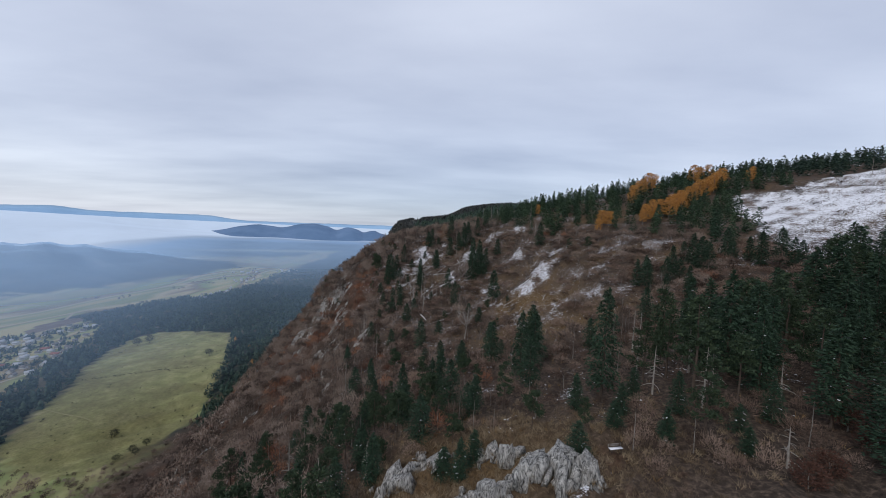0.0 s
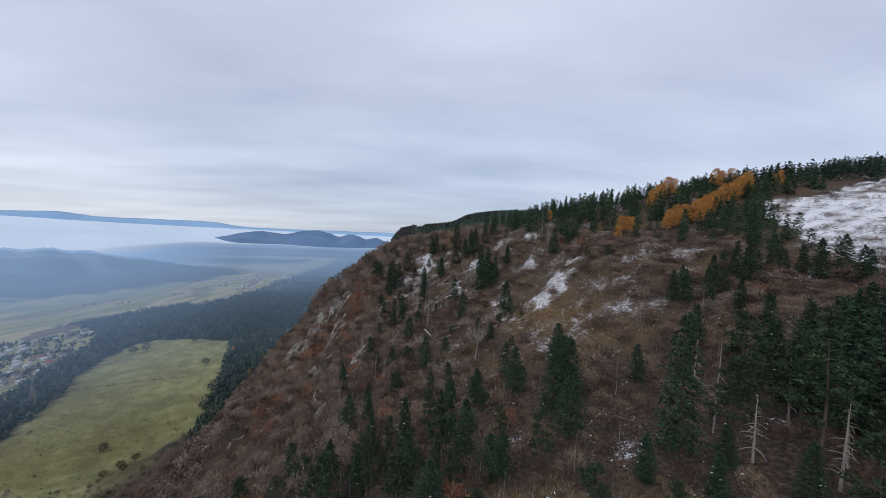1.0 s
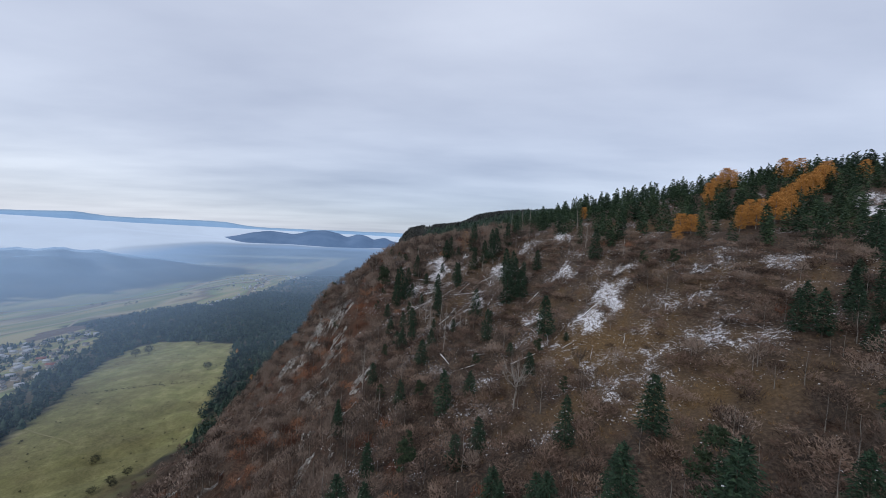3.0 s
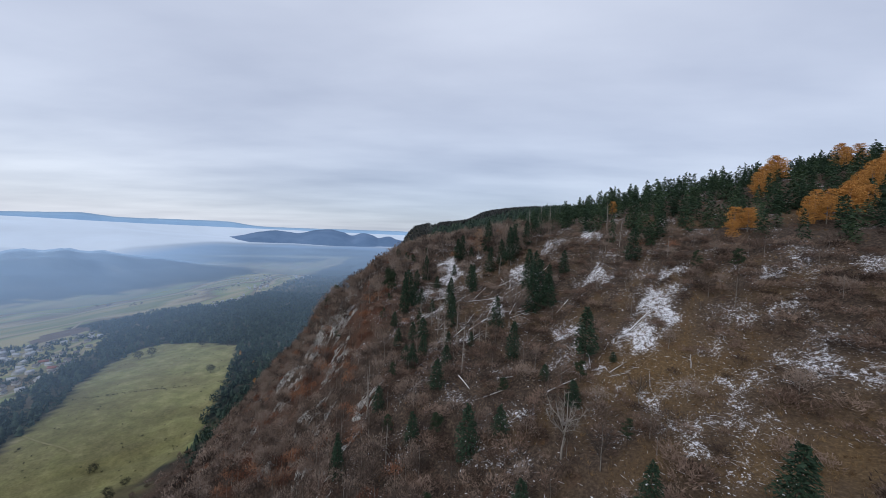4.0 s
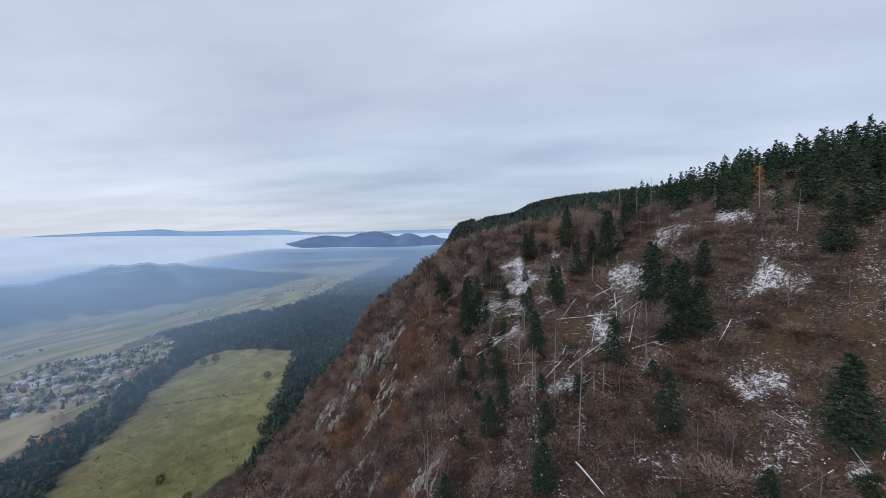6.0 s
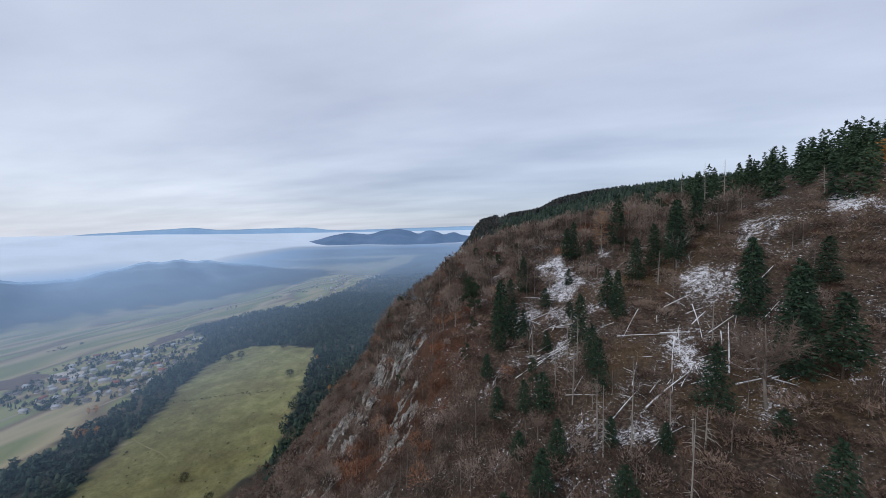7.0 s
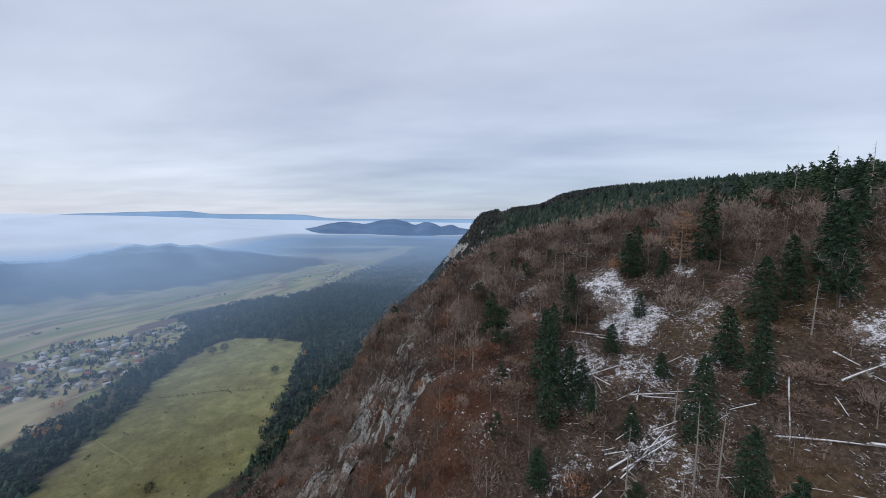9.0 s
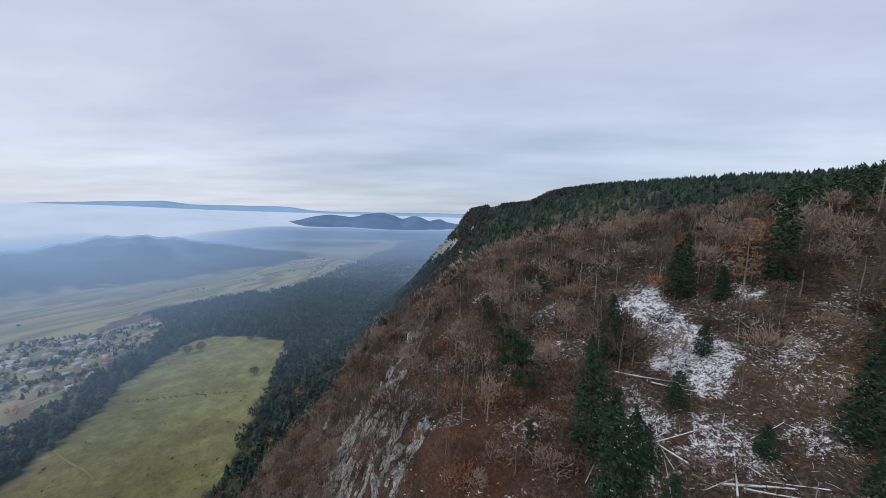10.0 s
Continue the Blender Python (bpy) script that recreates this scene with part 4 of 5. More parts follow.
DEAD_BRANCH = mesh_from("branch", *[(v, tris_of(q)) for v, q in [tube([(0, 0, 0), (0.6, 0.03, 0.04), (1, -0.03, -0.08)], [0.045, 0.032, 0.014], 3)]][0], mats=[MAT_DEAD])


def snag(x, y, h, seed):
    r = np.random.RandomState(seed)
    ob = new("dead_tree")
    ob.matrix_basis = pose(x, y, at_ground(x, y), r.uniform(-2, 2), r.uniform(-2, 2), r.uniform(0, 360))
    part("trunk", *trunk_shape(h, 0.15, seed, 7, 0.008), MAT_DEAD, ob)
    for k in range(int(10 + 1.6 * h)):
        z = r.uniform(0.2, 0.97)
        ln = (0.4 + 2.1 * (1 - z)) * r.uniform(0.5, 1.1)
        stub = new("branch", DEAD_BRANCH)
        stub.parent = ob
        stub.matrix_basis = pose(0, 0, z * h, 0, r.uniform(-5, 25), r.uniform(0, 360)) @ Matrix.Diagonal((ln, ln, ln, 1))
    tagged(ob, "grey dead conifer trunk with broken branch stubs", "dead tree", group="dead standing trunks")


for k, (x, y, h) in enumerate(SNAGS_ONE + SNAGS_TWO):
    snag(x, y, h, 200 + k)
    taken.append((x, y))

# ---- fallen trunks: foot, tip ----
LOGS_A = [(3, 217, -4, 206), (-5, 207, 5, 204), (-26, 206, -15, 211), (-24, 206, -16, 210), (-19, 217, -17, 222), (-18, 218, -13, 216), (-30, 225, -23, 226.5), (-29, 229, -25.5, 232), (8, 215, 14, 215.5), (10, 219.5, 11, 216), (3.5, 204.5, 9, 202.5), (6, 203, 2, 193.5), (11.5, 201, 18, 204), (-11, 185.5, -5, 190), (-5.5, 185, 4.5, 192), (-3.3, 186, 1, 191.5), (9.5, 187, 14.5, 186.3), (13.5, 185, 19, 187)]
LOGS_B_ONE = [(-25, 205, -16, 212), (-31, 228.5, -24.5, 231.5), (12, 145, 22, 147), (-9, 160, -5.7, 154.5), (-2.5, 148, 3.7, 151), (1.5, 155.5, 6, 154), (3, 193, 7.5, 205), (9.5, 189.5, 16.5, 203), (-30.5, 226.5, -24, 228), (-30.5, 225, -19, 226), (-31, 223, -27.5, 223), (-32, 222, -30, 218.5), (-27, 240, -16, 235), (-20, 219, -13, 217), (38, 158, 46, 162), (44, 196, 38, 190)]
LOGS_B_TWO = [(30, 186, 24, 180), (22, 208, 30, 213), (-22, 222, -28, 229), (-29, 227, -22, 229.5), (-5.8, 192, -2.5, 199.4), (13.7, 200.6, 12.3, 197.3), (14, 185.1, 15.6, 182.6), (13.3, 191.7, 16.3, 192.6), (12.6, 190.6, 14.3, 188.6), (-6.5, 179.4, -1, 180), (-3.8, 180.9, -0.5, 182.6), (13.3, 212.2, 9.9, 199.8), (10.2, 205, 16.8, 210.5), (6.2, 193.9, 5.8, 191.4), (-29, 202, -25.5, 205), (-22, 236, -16, 233)]


def fallen_log(ax, ay, bx, by, seed, thin=None):
    r = np.random.RandomState(seed)
    rad = r.uniform(0.1, 0.17) if thin is None else thin
    a, b = Vector((ax, ay, at_ground(ax, ay, 0) + rad * 0.8)), Vector((bx, by, at_ground(bx, by, 0) + rad * 1.4))
    mid = at_ground((ax + bx) / 2, (ay + by) / 2, 0) + rad * 0.6
    lift = max(0.0, mid - (a.z + b.z) / 2)
    a.z, b.z = a.z + lift, b.z + lift
    ln = (b - a).length
    ob = new("fallen_log")
    ob.matrix_basis = Matrix.Translation(a) @ (b - a).to_track_quat("X", "Z").to_matrix().to_4x4()
    t = np.linspace(0, 1, 7)
    pts = np.column_stack([t * ln, 0.012 * ln * np.sin(t * 3 + seed), 0.006 * ln * np.sin(t * 5 + seed)])
    rr = rad * (1.1 - 0.65 * t)
    v, q = tube(pts, rr, 8)
    part("trunk", v, tris_of(q), MAT_DEAD, ob)
    # Snow lies along the top in one long cushion.
    ts = np.linspace(0.02, 0.97, 15)
    ps = np.column_stack([np.interp(ts, t, pts[:, k]) for k in range(3)])
    ps[:, 2] += np.interp(ts, t, rr) * 0.62
    v, q = tube(ps, np.interp(ts, t, rr) * r.uniform(0.7, 1.0, 15), 6)
    part("snow", v, tris_of(q), MAT_SNOW, ob, "thin line of fresh snow")
    for k in range(r.randint(2, 6)):
        f = r.uniform(0.3, 0.95)
        p = np.array([f * ln, 0, 0])
        d = np.array([r.uniform(0.2, 0.8), r.choice([-1, 1]) * r.uniform(0.3, 1), r.uniform(0.1, 0.9)]) * r.uniform(0.5, 1.5)
        v, q = tube([p, p + d], [0.05, 0.015], 4)
        part("branch_stub", v, tris_of(q), MAT_DEAD, ob)
    tagged(ob, "fallen bare trunk dusted with snow on the clearing", "log", group="fallen trunks")


for k, c in enumerate(LOGS_A + LOGS_B_ONE + LOGS_B_TWO):
    fallen_log(*c, 300 + k)
# Thinner broken poles lie crosswise over the windfall.
for k in range(64):
    cx, cy, sx, sy = ((-22, 224, 6, 5), (-6, 187, 6, 5), (9, 206, 6, 7), (13, 190, 5, 5), (-22, 212, 6, 6), (2, 197, 6, 5), (26, 150, 8, 6), (-14, 208, 6, 6))[k % 8]
    x, y, a, ln = cx + rng.normal() * sx, cy + rng.normal() * sy, rng.normal() * 0.7 + (0.7 if k % 3 else 2.4), rng.uniform(2.5, 7)
    fallen_log(x, y, x + ln * math.cos(a), y + ln * math.sin(a), 360 + k, rng.uniform(0.05, 0.09))

# ---- bare broadleaf trees: the nearest singly, the rest as one thicket ----
BARE_FULL = [(trunk_shape(1.0, 0.014, 50 + k, 5, 0.03), bare_crown(450 + k, 1.0, 0.38, 11, 640, 0.0045, 0.2)) for k in range(6)]
BARE_MESHES = [(mesh_from("trunk", *t, mats=[MAT_BARK]), mesh_from("crown", *c, mats=[MAT_TWIG_ONE])) for t, c in BARE_FULL]
PALE_BEECH = (mesh_from("trunk", *join([trunk_shape(1.0, 0.016, 90, 7, 0.05), trunk_shape(0.8, 0.010, 91, 6, 0.12)]), mats=[MAT_DEAD]), mesh_from("crown", *bare_crown(480, 1.0, 0.36, 11, 420, 0.005, 0.35), mats=[MAT_DEAD]))
GREY_BEECH = (mesh_from("trunk", *trunk_shape(0.9, 0.017, 93, 8, 0.03), mats=[MAT_BARK]), mesh_from("crown", *bare_crown(481, 1.0, 0.36, 15, 1600, 0.004, 0.25), mats=[MAT_TWIG_ONE]))

tree("beech", 10, 124, 40, 12.5, *PALE_BEECH, "pale bare beech with forked white limbs", "tree", "bare trees")
tree("beech", 15, 226, 200, 11.0, *PALE_BEECH, "pale bare beech with forked white limbs", "tree", "bare trees")
tree("beech", 10.7, 181.6, 120, 15.0, *GREY_BEECH, "tall bare beech with a thick grey trunk", "tree", "bare trees")


def thin_here(x, y):
    """How freely bare trees grow: less on clearings, snow and straw."""
    u = rim_u(x, y)
    d = np.where(u < -5, 1.0, 0.75) * np.clip(0.78 + 0.5 * ripple(x, y, 17, 3, 23), 0.15, 1)
    d = d * (1 - 0.97 * np.clip(snow_amount(x, y) * 4.0 - 1.25, 0, 1)) * (1 - 0.75 * grass_amount(x, y))
    clearing = np.maximum(bump(x, y, -12, 222, 22, 16), bump(x, y, 8, 200, 18, 12)) + 0.8 * bump(x, y, 38, 160, 18, 16)
    d = d * (1 - 0.8 * np.clip(clearing, 0, 1))
    d = d * np.where((y < 48) & (x < 24), np.clip((y - 30) / 40 + 0.1, 0, 1), 1)
    for cx, cy, w, l, _ in ROCKS:
        d = d * (1 - 0.7 * bump(x, y, cx, cy, w * 0.9, l * 1.0))
    return d * ~plateau_wood(x, y) * ~inside(x, y, SNOW_FIELD) * (u > np.where(y < 280, -125, -165))


def jittered(x0, x1, y0, y1, step, rng):
    """Places about a step apart, each shifted by chance."""
    x, y = np.meshgrid(np.arange(x0, x1, step), np.arange(y0, y1, step))
    x, y = x.ravel(), y.ravel()
    return x + rng.uniform(-0.55, 0.55, len(x)) * step, y + rng.uniform(-0.55, 0.55, len(y)) * step


rng = np.random.RandomState(21)
gx, gy = jittered(-250, 135, 34, 390, 3.5, rng)
keep = (rng.rand(len(gx)) < 1.15 * thin_here(gx, gy)) & (rim_u(gx, gy) < 170)
ca, cb = np.array(taken)[:, 0], np.array(taken)[:, 1]
gx, gy = gx[keep], gy[keep]
free = np.array([np.min((ca - a) ** 2 + (cb - b) ** 2) > 5 for a, b in zip(gx, gy)])
gx, gy = gx[free], gy[free]
tall = np.where(rim_u(gx, gy) < 0, rng.uniform(4.5, 8.5, len(gx)), rng.uniform(2.4, 6.5, len(gx)))
tall = np.where((gy > 232) & (rim_u(gx, gy) > -20), rng.uniform(6.5, 11, len(gx)), tall)
# A belt beside the flight line is built tree by tree.
single = np.flatnonzero((rim_u(gx, gy) > -25) & (rim_u(gx, gy) < 90) & (gy > 60) & (gy < 285) & (tall > 3.2))
rng.shuffle(single)
single = single[:200]
for k in single:
    stem, crown = BARE_MESHES[rng.randint(6)]
    tree("bare_tree", float(gx[k]), float(gy[k]), rng.uniform(0, 360), float(tall[k]) * 1.15, stem, crown, "leafless grey-brown tree with fine reddish twigs", "tree", "bare trees")
rest = np.ones(len(gx), bool)
rest[single] = False
low = rest & (rim_u(gx, gy) > 0) & (tall < 5.4) & (gy < 255)
mx, my = jittered(-40, 135, 30, 275, 3.25, rng)
keep = (rng.rand(len(mx)) < thin_here(mx, my) * np.where(my < 60, 0.55, 1.15)) & (rim_u(mx, my) > -6) & ((my > 60) | (mx > 22))
mx, my = mx[keep], my[keep]
ux, uy = rng.uniform(-150, 130, 24000), rng.uniform(34, 300, 24000)
keep = (rng.rand(24000) < thin_here(ux, uy) * np.where(rim_u(ux, uy) > 0, 0.3, 0.5)) & (rim_u(ux, uy) > -110)
ux, uy = ux[keep], uy[keep]
rusty = rest & ~low & (ripple(gx, gy, 30, 3, 19) + 1.3 * rust_amount(gx, gy) + 0.5 * rng.normal(size=len(gx)) > 1.0)
brown = rest & ~rusty & ~low


def heap(name, shapes, x, y, size, material, label, category, wide=None, sink=0.15, z=None):
    v, f, tones = scatter(shapes, x, y, size, rng, wide, sink, z)
    ob = new(name, mesh_from(name, v, f, False, [material]))
    attribute(ob.data, "tone", tones)
    return tagged(ob, label, category, kind="stuff")


def broom_crown(seed, count=250, width=0.0125, wide=0.34, low=0.2, long=0.11):
    """A soft leafless crown one metre high: fine twigs that fan up and outwards, thicker towards the rim."""
    r = np.random.RandomState(seed)
    d = r.normal(size=(count, 3))
    d /= np.linalg.norm(d, axis=1, keepdims=True)
    d[:, 2] = np.where(r.rand(count) < 0.75, np.abs(d[:, 2]), d[:, 2])
    reach = r.uniform(0.12, 1.0, (count, 1)) ** 0.5
    lump = 1 + 0.22 * np.sin(3 * np.arctan2(d[:, 1:2], d[:, 0:1]) + seed) + 0.15 * np.sin(5 * d[:, 2:3] + 2 * seed)
    mid = 0.5 * (1 + low)
    p = d * reach * lump * np.array([wide, wide, 0.43 * (1 - low)]) + np.array([0, 0, mid - 0.06])
    way = d * np.array([0.55, 0.55, 0.3]) + r.normal(size=(count, 3)) * 0.36 + np.array([0, 0, 0.62])
    way /= np.linalg.norm(way, axis=1, keepdims=True)
    ln = long * r.uniform(0.55, 1.45, (count, 1))
    return slivers(p - way * ln * 0.5, p + way * ln * 0.5, width * r.uniform(0.6, 1.5, count), r)


BROOMS = [broom_crown(400 + k, 300, 0.0160, (0.34, 0.42, 0.3, 0.38, 0.46, 0.36, 0.4, 0.33)[k], (0.22, 0.1, 0.3, 0.08, 0.12, 0.25, 0.15, 0.2)[k]) for k in range(8)]
FAR_BROOMS = [broom_crown(430 + k, 80, 0.058, 0.4, 0.1, 0.15) for k in range(5)]
DOMES = [broom_crown(700 + k, 225, 0.028, 0.5, 0.0, 0.155) for k in range(7)]
near = brown & (gy < 96) & (rim_u(gx, gy) > -8)
brown &= ~near
remote = brown & ((rim_u(gx, gy) < -70) | (gy > 300))
brown &= ~remote
heap("thicket", BROOMS, gx[brown], gy[brown], tall[brown] * 1.08, MAT_TWIG, "dense leafless reddish-brown thicket covering the slope", "thicket")
heap("lower_thicket", FAR_BROOMS, gx[remote], gy[remote], tall[remote] * 1.1, MAT_TWIG, "leafless thicket low on the steep slope", "thicket")
bx, by = np.concatenate([gx[low], gx[near], mx]), np.concatenate([gy[low], gy[near], my])
close = by < 78
FINE_BUSH = [broom_crown(780 + k, 340, 0.0165, 0.5, 0.0, 0.13) for k in range(4)]
heap("foreground_bushes", FINE_BUSH, bx[close], by[close], 1.6 + 2.4 * rng.rand(close.sum()), MAT_BUSH, "fine-twigged bare bushes below the spruce stand", "bushes", wide=rng.uniform(2.0, 4.2, close.sum()))
bx, by = bx[~close], by[~close]
big = 1.7 + 2.8 * rng.rand(len(bx)) ** 1.4
heap("bushes", DOMES, bx, by, big, MAT_BUSH, "soft rounded leafless brown bushes on the clearing", "bushes", wide=big * rng.uniform(1.2, 1.8, len(big)))
UNDER = [bush_shape(720 + k, 20, 0.034) for k in range(6)]
small = rng.uniform(0.7, 1.9, len(ux))
red = ripple(ux, uy, 24, 3, 19) + 1.2 * rust_amount(ux, uy) + 0.5 * rng.normal(size=len(ux)) > 1.0
heap("undergrowth", UNDER, ux[~red], uy[~red], small[~red], MAT_TWIG, "low brown brushwood between the bare trees", "undergrowth")
heap("rusty_undergrowth", UNDER, ux[red], uy[red], small[red], MAT_RUST, "low rust-red withered brushwood on the slope", "undergrowth")
heap("rusty_thicket", DOMES, gx[rusty], gy[rusty], tall[rusty] * 0.75, MAT_RUST, "bushes with rust-red withered leaves among bare trees", "thicket")
RUST_CROWN = mesh_from("crown", *clump(np.random.RandomState(760), np.array([0, 0, 0.55]), (0.42, 0.42, 0.45), 900, 0.07), mats=[MAT_RUST])
RUST_STEM = mesh_from("trunk", *trunk_shape(0.6, 0.02, 66, 5), mats=[MAT_BARK])
for x, y in ((40, 33), (48, 36), (49, 39), (37, 32)):
    tree("young_beech", x, y, rng.uniform(0, 360), rng.uniform(2.6, 3.6), RUST_STEM, RUST_CROWN, "young beech still holding rust-brown leaves", "tree", "young beeches", 1.2)
STEMS = [trunk_shape(0.85, 0.014, 60 + k, 3, 0.03, 3) for k in range(5)]
pick = rng.rand(len(gx)) < 0.62
heap("thicket_stems", STEMS, gx[pick & rest & ~low], gy[pick & rest & ~low], tall[pick & rest & ~low], MAT_BARK, "thin grey stems of the leafless thicket", "thicket")

# Dry tussocks and fallen sticks on the open ground.
tx, ty = rng.uniform(-40, 110, 30000), rng.uniform(30, 270, 30000)
keep = (rng.rand(30000) < 0.10 + 0.8 * grass_amount(tx, ty)) & (rim_u(tx, ty) > -30) & ~inside(tx, ty, SNOW_FIELD)
TUFTS = []
for k in range(5):
    r = np.random.RandomState(500 + k)
    base = np.column_stack([r.normal(size=(9, 2)) * 0.14, np.zeros(9)])
    TUFTS.append(slivers(base, base + np.column_stack([r.normal(size=(9, 2)) * 0.3, r.uniform(0.35, 0.9, 9)]), np.full(9, 0.07), r))
MAT_STRAW = twig_material("dry_grass", (0.10, 0.058, 0.028), (0.19, 0.115, 0.052), (0.28, 0.185, 0.09))
heap("dry_grass", TUFTS, tx[keep], ty[keep], rng.uniform(0.5, 1.2, keep.sum()), MAT_STRAW, "tufts of withered tawny grass between bushes", "grass", sink=0.02)
LONG_GRASS = []
for k in range(5):
    r = np.random.RandomState(510 + k)
    base = np.column_stack([r.normal(size=(26, 2)) * 0.22, np.zeros(26)])
    LONG_GRASS.append(slivers(base, base + np.column_stack([r.normal(size=(26, 2)) * 0.3, r.uniform(0.25, 0.7, 26)]), np.full(26, 0.035), r))
tx, ty = rng.uniform(-22, 40, 9000), rng.uniform(28, 62, 9000)
keep = rng.rand(9000) < np.clip(bump(tx, ty, 4, 43, 15, 9) + 0.25 * bump(tx, ty, 28, 40, 14, 8), 0, 0.6)
MAT_PALE_STRAW = twig_material("bleached_grass", (0.10, 0.068, 0.042), (0.20, 0.145, 0.088), (0.32, 0.245, 0.155))
heap("crag_grass", LONG_GRASS, tx[keep], ty[keep], rng.uniform(0.7, 1.5, keep.sum()), MAT_PALE_STRAW, "long bleached grass between the foreground crags", "grass", sink=0.02)
STICKS = []
for k in range(6):
    r = np.random.RandomState(520 + k)
    v, q = tube([(-1, 0, 0.06), (0, r.uniform(-0.15, 0.15), 0.12), (1, 0, 0.05)], [0.04, 0.035, 0.015], 3)
    STICKS.append((v, tris_of(q)))
nx, ny = rng.uniform(-75, 125, 120000), rng.uniform(40, 300, 120000)
sa = snow_amount(nx, ny)
keep = rng.rand(120000) < np.clip((sa - 0.22) * 1.9, 0.0, 0.8) * np.clip((rim_u(nx, ny) + 70) / 40, 0, 1) * ~inside(nx, ny, SNOW_FIELD) * ~plateau_wood(nx, ny)
nx, ny = nx[keep], ny[keep]
FLECKS = []
for k in range(8):
    r = np.random.RandomState(540 + k)
    a = np.sort(r.uniform(0, 6.283, 5))
    ring = np.column_stack([np.cos(a), np.sin(a) * 0.6, 0.1 * r.normal(size=5)]) * r.uniform(0.5, 1.0, (5, 1))
    FLECKS.append((np.concatenate([ring, [[0, 0, 0.25]]]), [(i, (i + 1) % 5, 5) for i in range(5)]))
heap("snow_flecks", FLECKS, nx, ny, 0.1 + 0.34 * rng.rand(len(nx)) ** 2.5, MAT_SNOW, "small scattered lumps of thin snow on leaves and brush", "snow", sink=-0.1)
# Flecks of snow lie on the boughs of the conifers beside the flight line.
sx, sy, sz = [], [], []
for x, y, h in [c for c in firs if c[1] < 215]:
    for k in range(7):
        f, a = rng.uniform(0.15, 0.8), rng.uniform(0, 6.283)
        reach = 0.2 * h ** 0.58 * 2.3 * (1 - f) ** 0.6 * rng.uniform(0.55, 0.9)
        sx, sy, sz = sx + [x + reach * math.cos(a)], sy + [y + reach * math.sin(a)], sz + [at_ground(x, y) + f * h - 0.2 * reach]
heap("snow_on_boughs", FLECKS, sx, sy, rng.uniform(0.12, 0.38, len(sx)), MAT_SNOW, "small lumps of snow caught on conifer boughs", "snow", z=np.array(sz))
px, py = rng.uniform(-40, 80, 24000), rng.uniform(110, 265, 24000)
keep = rng.rand(24000) < np.clip(0.25 * grass_amount(px, py) + snow_amount(px, py) * 0.8 + bump(px, py, -12, 220, 24, 20) * 0.8 + bump(px, py, 8, 198, 20, 14) * 0.8, 0, 0.9)
px, py = px[keep], py[keep]
half = rng.rand(len(px)) < 0.45
heap("snowy_sticks", STICKS, px[half], py[half], rng.uniform(0.2, 0.75, half.sum()), MAT_SNOW, "snow-covered broken branches strewn over the clearing", "branches", sink=0.0)
heap("broken_sticks", STICKS, px[~half], py[~half], rng.uniform(0.3, 1.2, (~half).sum()), MAT_TRUNK, "dark broken branches strewn over the clearing", "branches", sink=0.0)

# Brush pokes through the thin snow of the upper field.
wx, wy = rng.uniform(120, 310, 1500), rng.uniform(84, 225, 1500)
keep = inside(wx, wy, SNOW_FIELD) & (rng.rand(1500) < np.clip(0.12 + 0.7 * ripple(wx, wy * 2.0, 34, 3, 41), 0, 1))
heap("field_brush", UNDER, wx[keep], wy[keep], rng.uniform(0.6, 1.8, keep.sum()), MAT_TWIG, "brown brush poking through snow on the upper field", "brush", wide=rng.uniform(1.0, 3.0, keep.sum()))
wx, wy = rng.uniform(125, 250, 420), rng.uniform(110, 222, 420)
keep = inside(wx, wy, SNOW_FIELD) & (rng.rand(420) < np.clip(0.1 + 1.2 * bump(wx, wy, 205, 205, 26, 9) + 0.7 * bump(wx, wy, 165, 180, 14, 12) + 0.5 * bump(wx, wy, 150, 135, 14, 16), 0, 1))
heap("field_bushes", DOMES, wx[keep], wy[keep], rng.uniform(1.6, 4.0, keep.sum()), MAT_TWIG, "reddish-brown bare bushes at the edge of the snowy field", "bushes", wide=rng.uniform(3.0, 6.0, keep.sum()))

# ---- forest on the plateau ----
SPIRES = [far_conifer(600 + k) for k in range(8)]
LOOSE = [(v / 12.0, f) for v, f in (spruce_crown(620 + k, 12.0, 2.9, 40, 6, 0.04, 0.45, 1.35) for k in range(5))]
ROUND = [far_round(640 + k) for k in range(6)]
qx, qy = rng.uniform(10, 330, 6500), rng.uniform(60, 430, 6500)
keep = plateau_wood(qx, qy) & (rng.rand(6500) < 0.62)
qx, qy = qx[keep], qy[keep]
free = np.array([np.min((ca - a) ** 2 + (cb - b) ** 2) > 6 for a, b in zip(qx, qy)])
qx, qy = qx[free], qy[free]
near = np.hypot(qx - 20, qy - 150) < 200
heap("spruce_forest", LOOSE, qx[near], qy[near], (8.0 + 4.5 * rng.rand(near.sum()) ** 1.4) * (1 + 0.2 * bump(qx[near], qy[near], 45, 235, 45, 55)), MAT_SPRUCE, "dense dark spruce forest along the brow of the hill", "forest", wide=rng.uniform(9, 12.5, near.sum()))
THIN = [(v / 12.0, f) for v, f in (spruce_crown(650 + k, 12.0, 3.0, 22, 4, 0.03, 0.45, 2.0) for k in range(5))]
heap("forest_behind", THIN, qx[~near], qy[~near], rng.uniform(8, 12.5, (~near).sum()), MAT_FAR, "dark conifer forest on the plateau beyond the snowy field", "forest", wide=rng.uniform(9.5, 13, (~near).sum()))
fx2, fy2 = rng.uniform(-130, 460, 6500), rng.uniform(400, 1300, 6500)
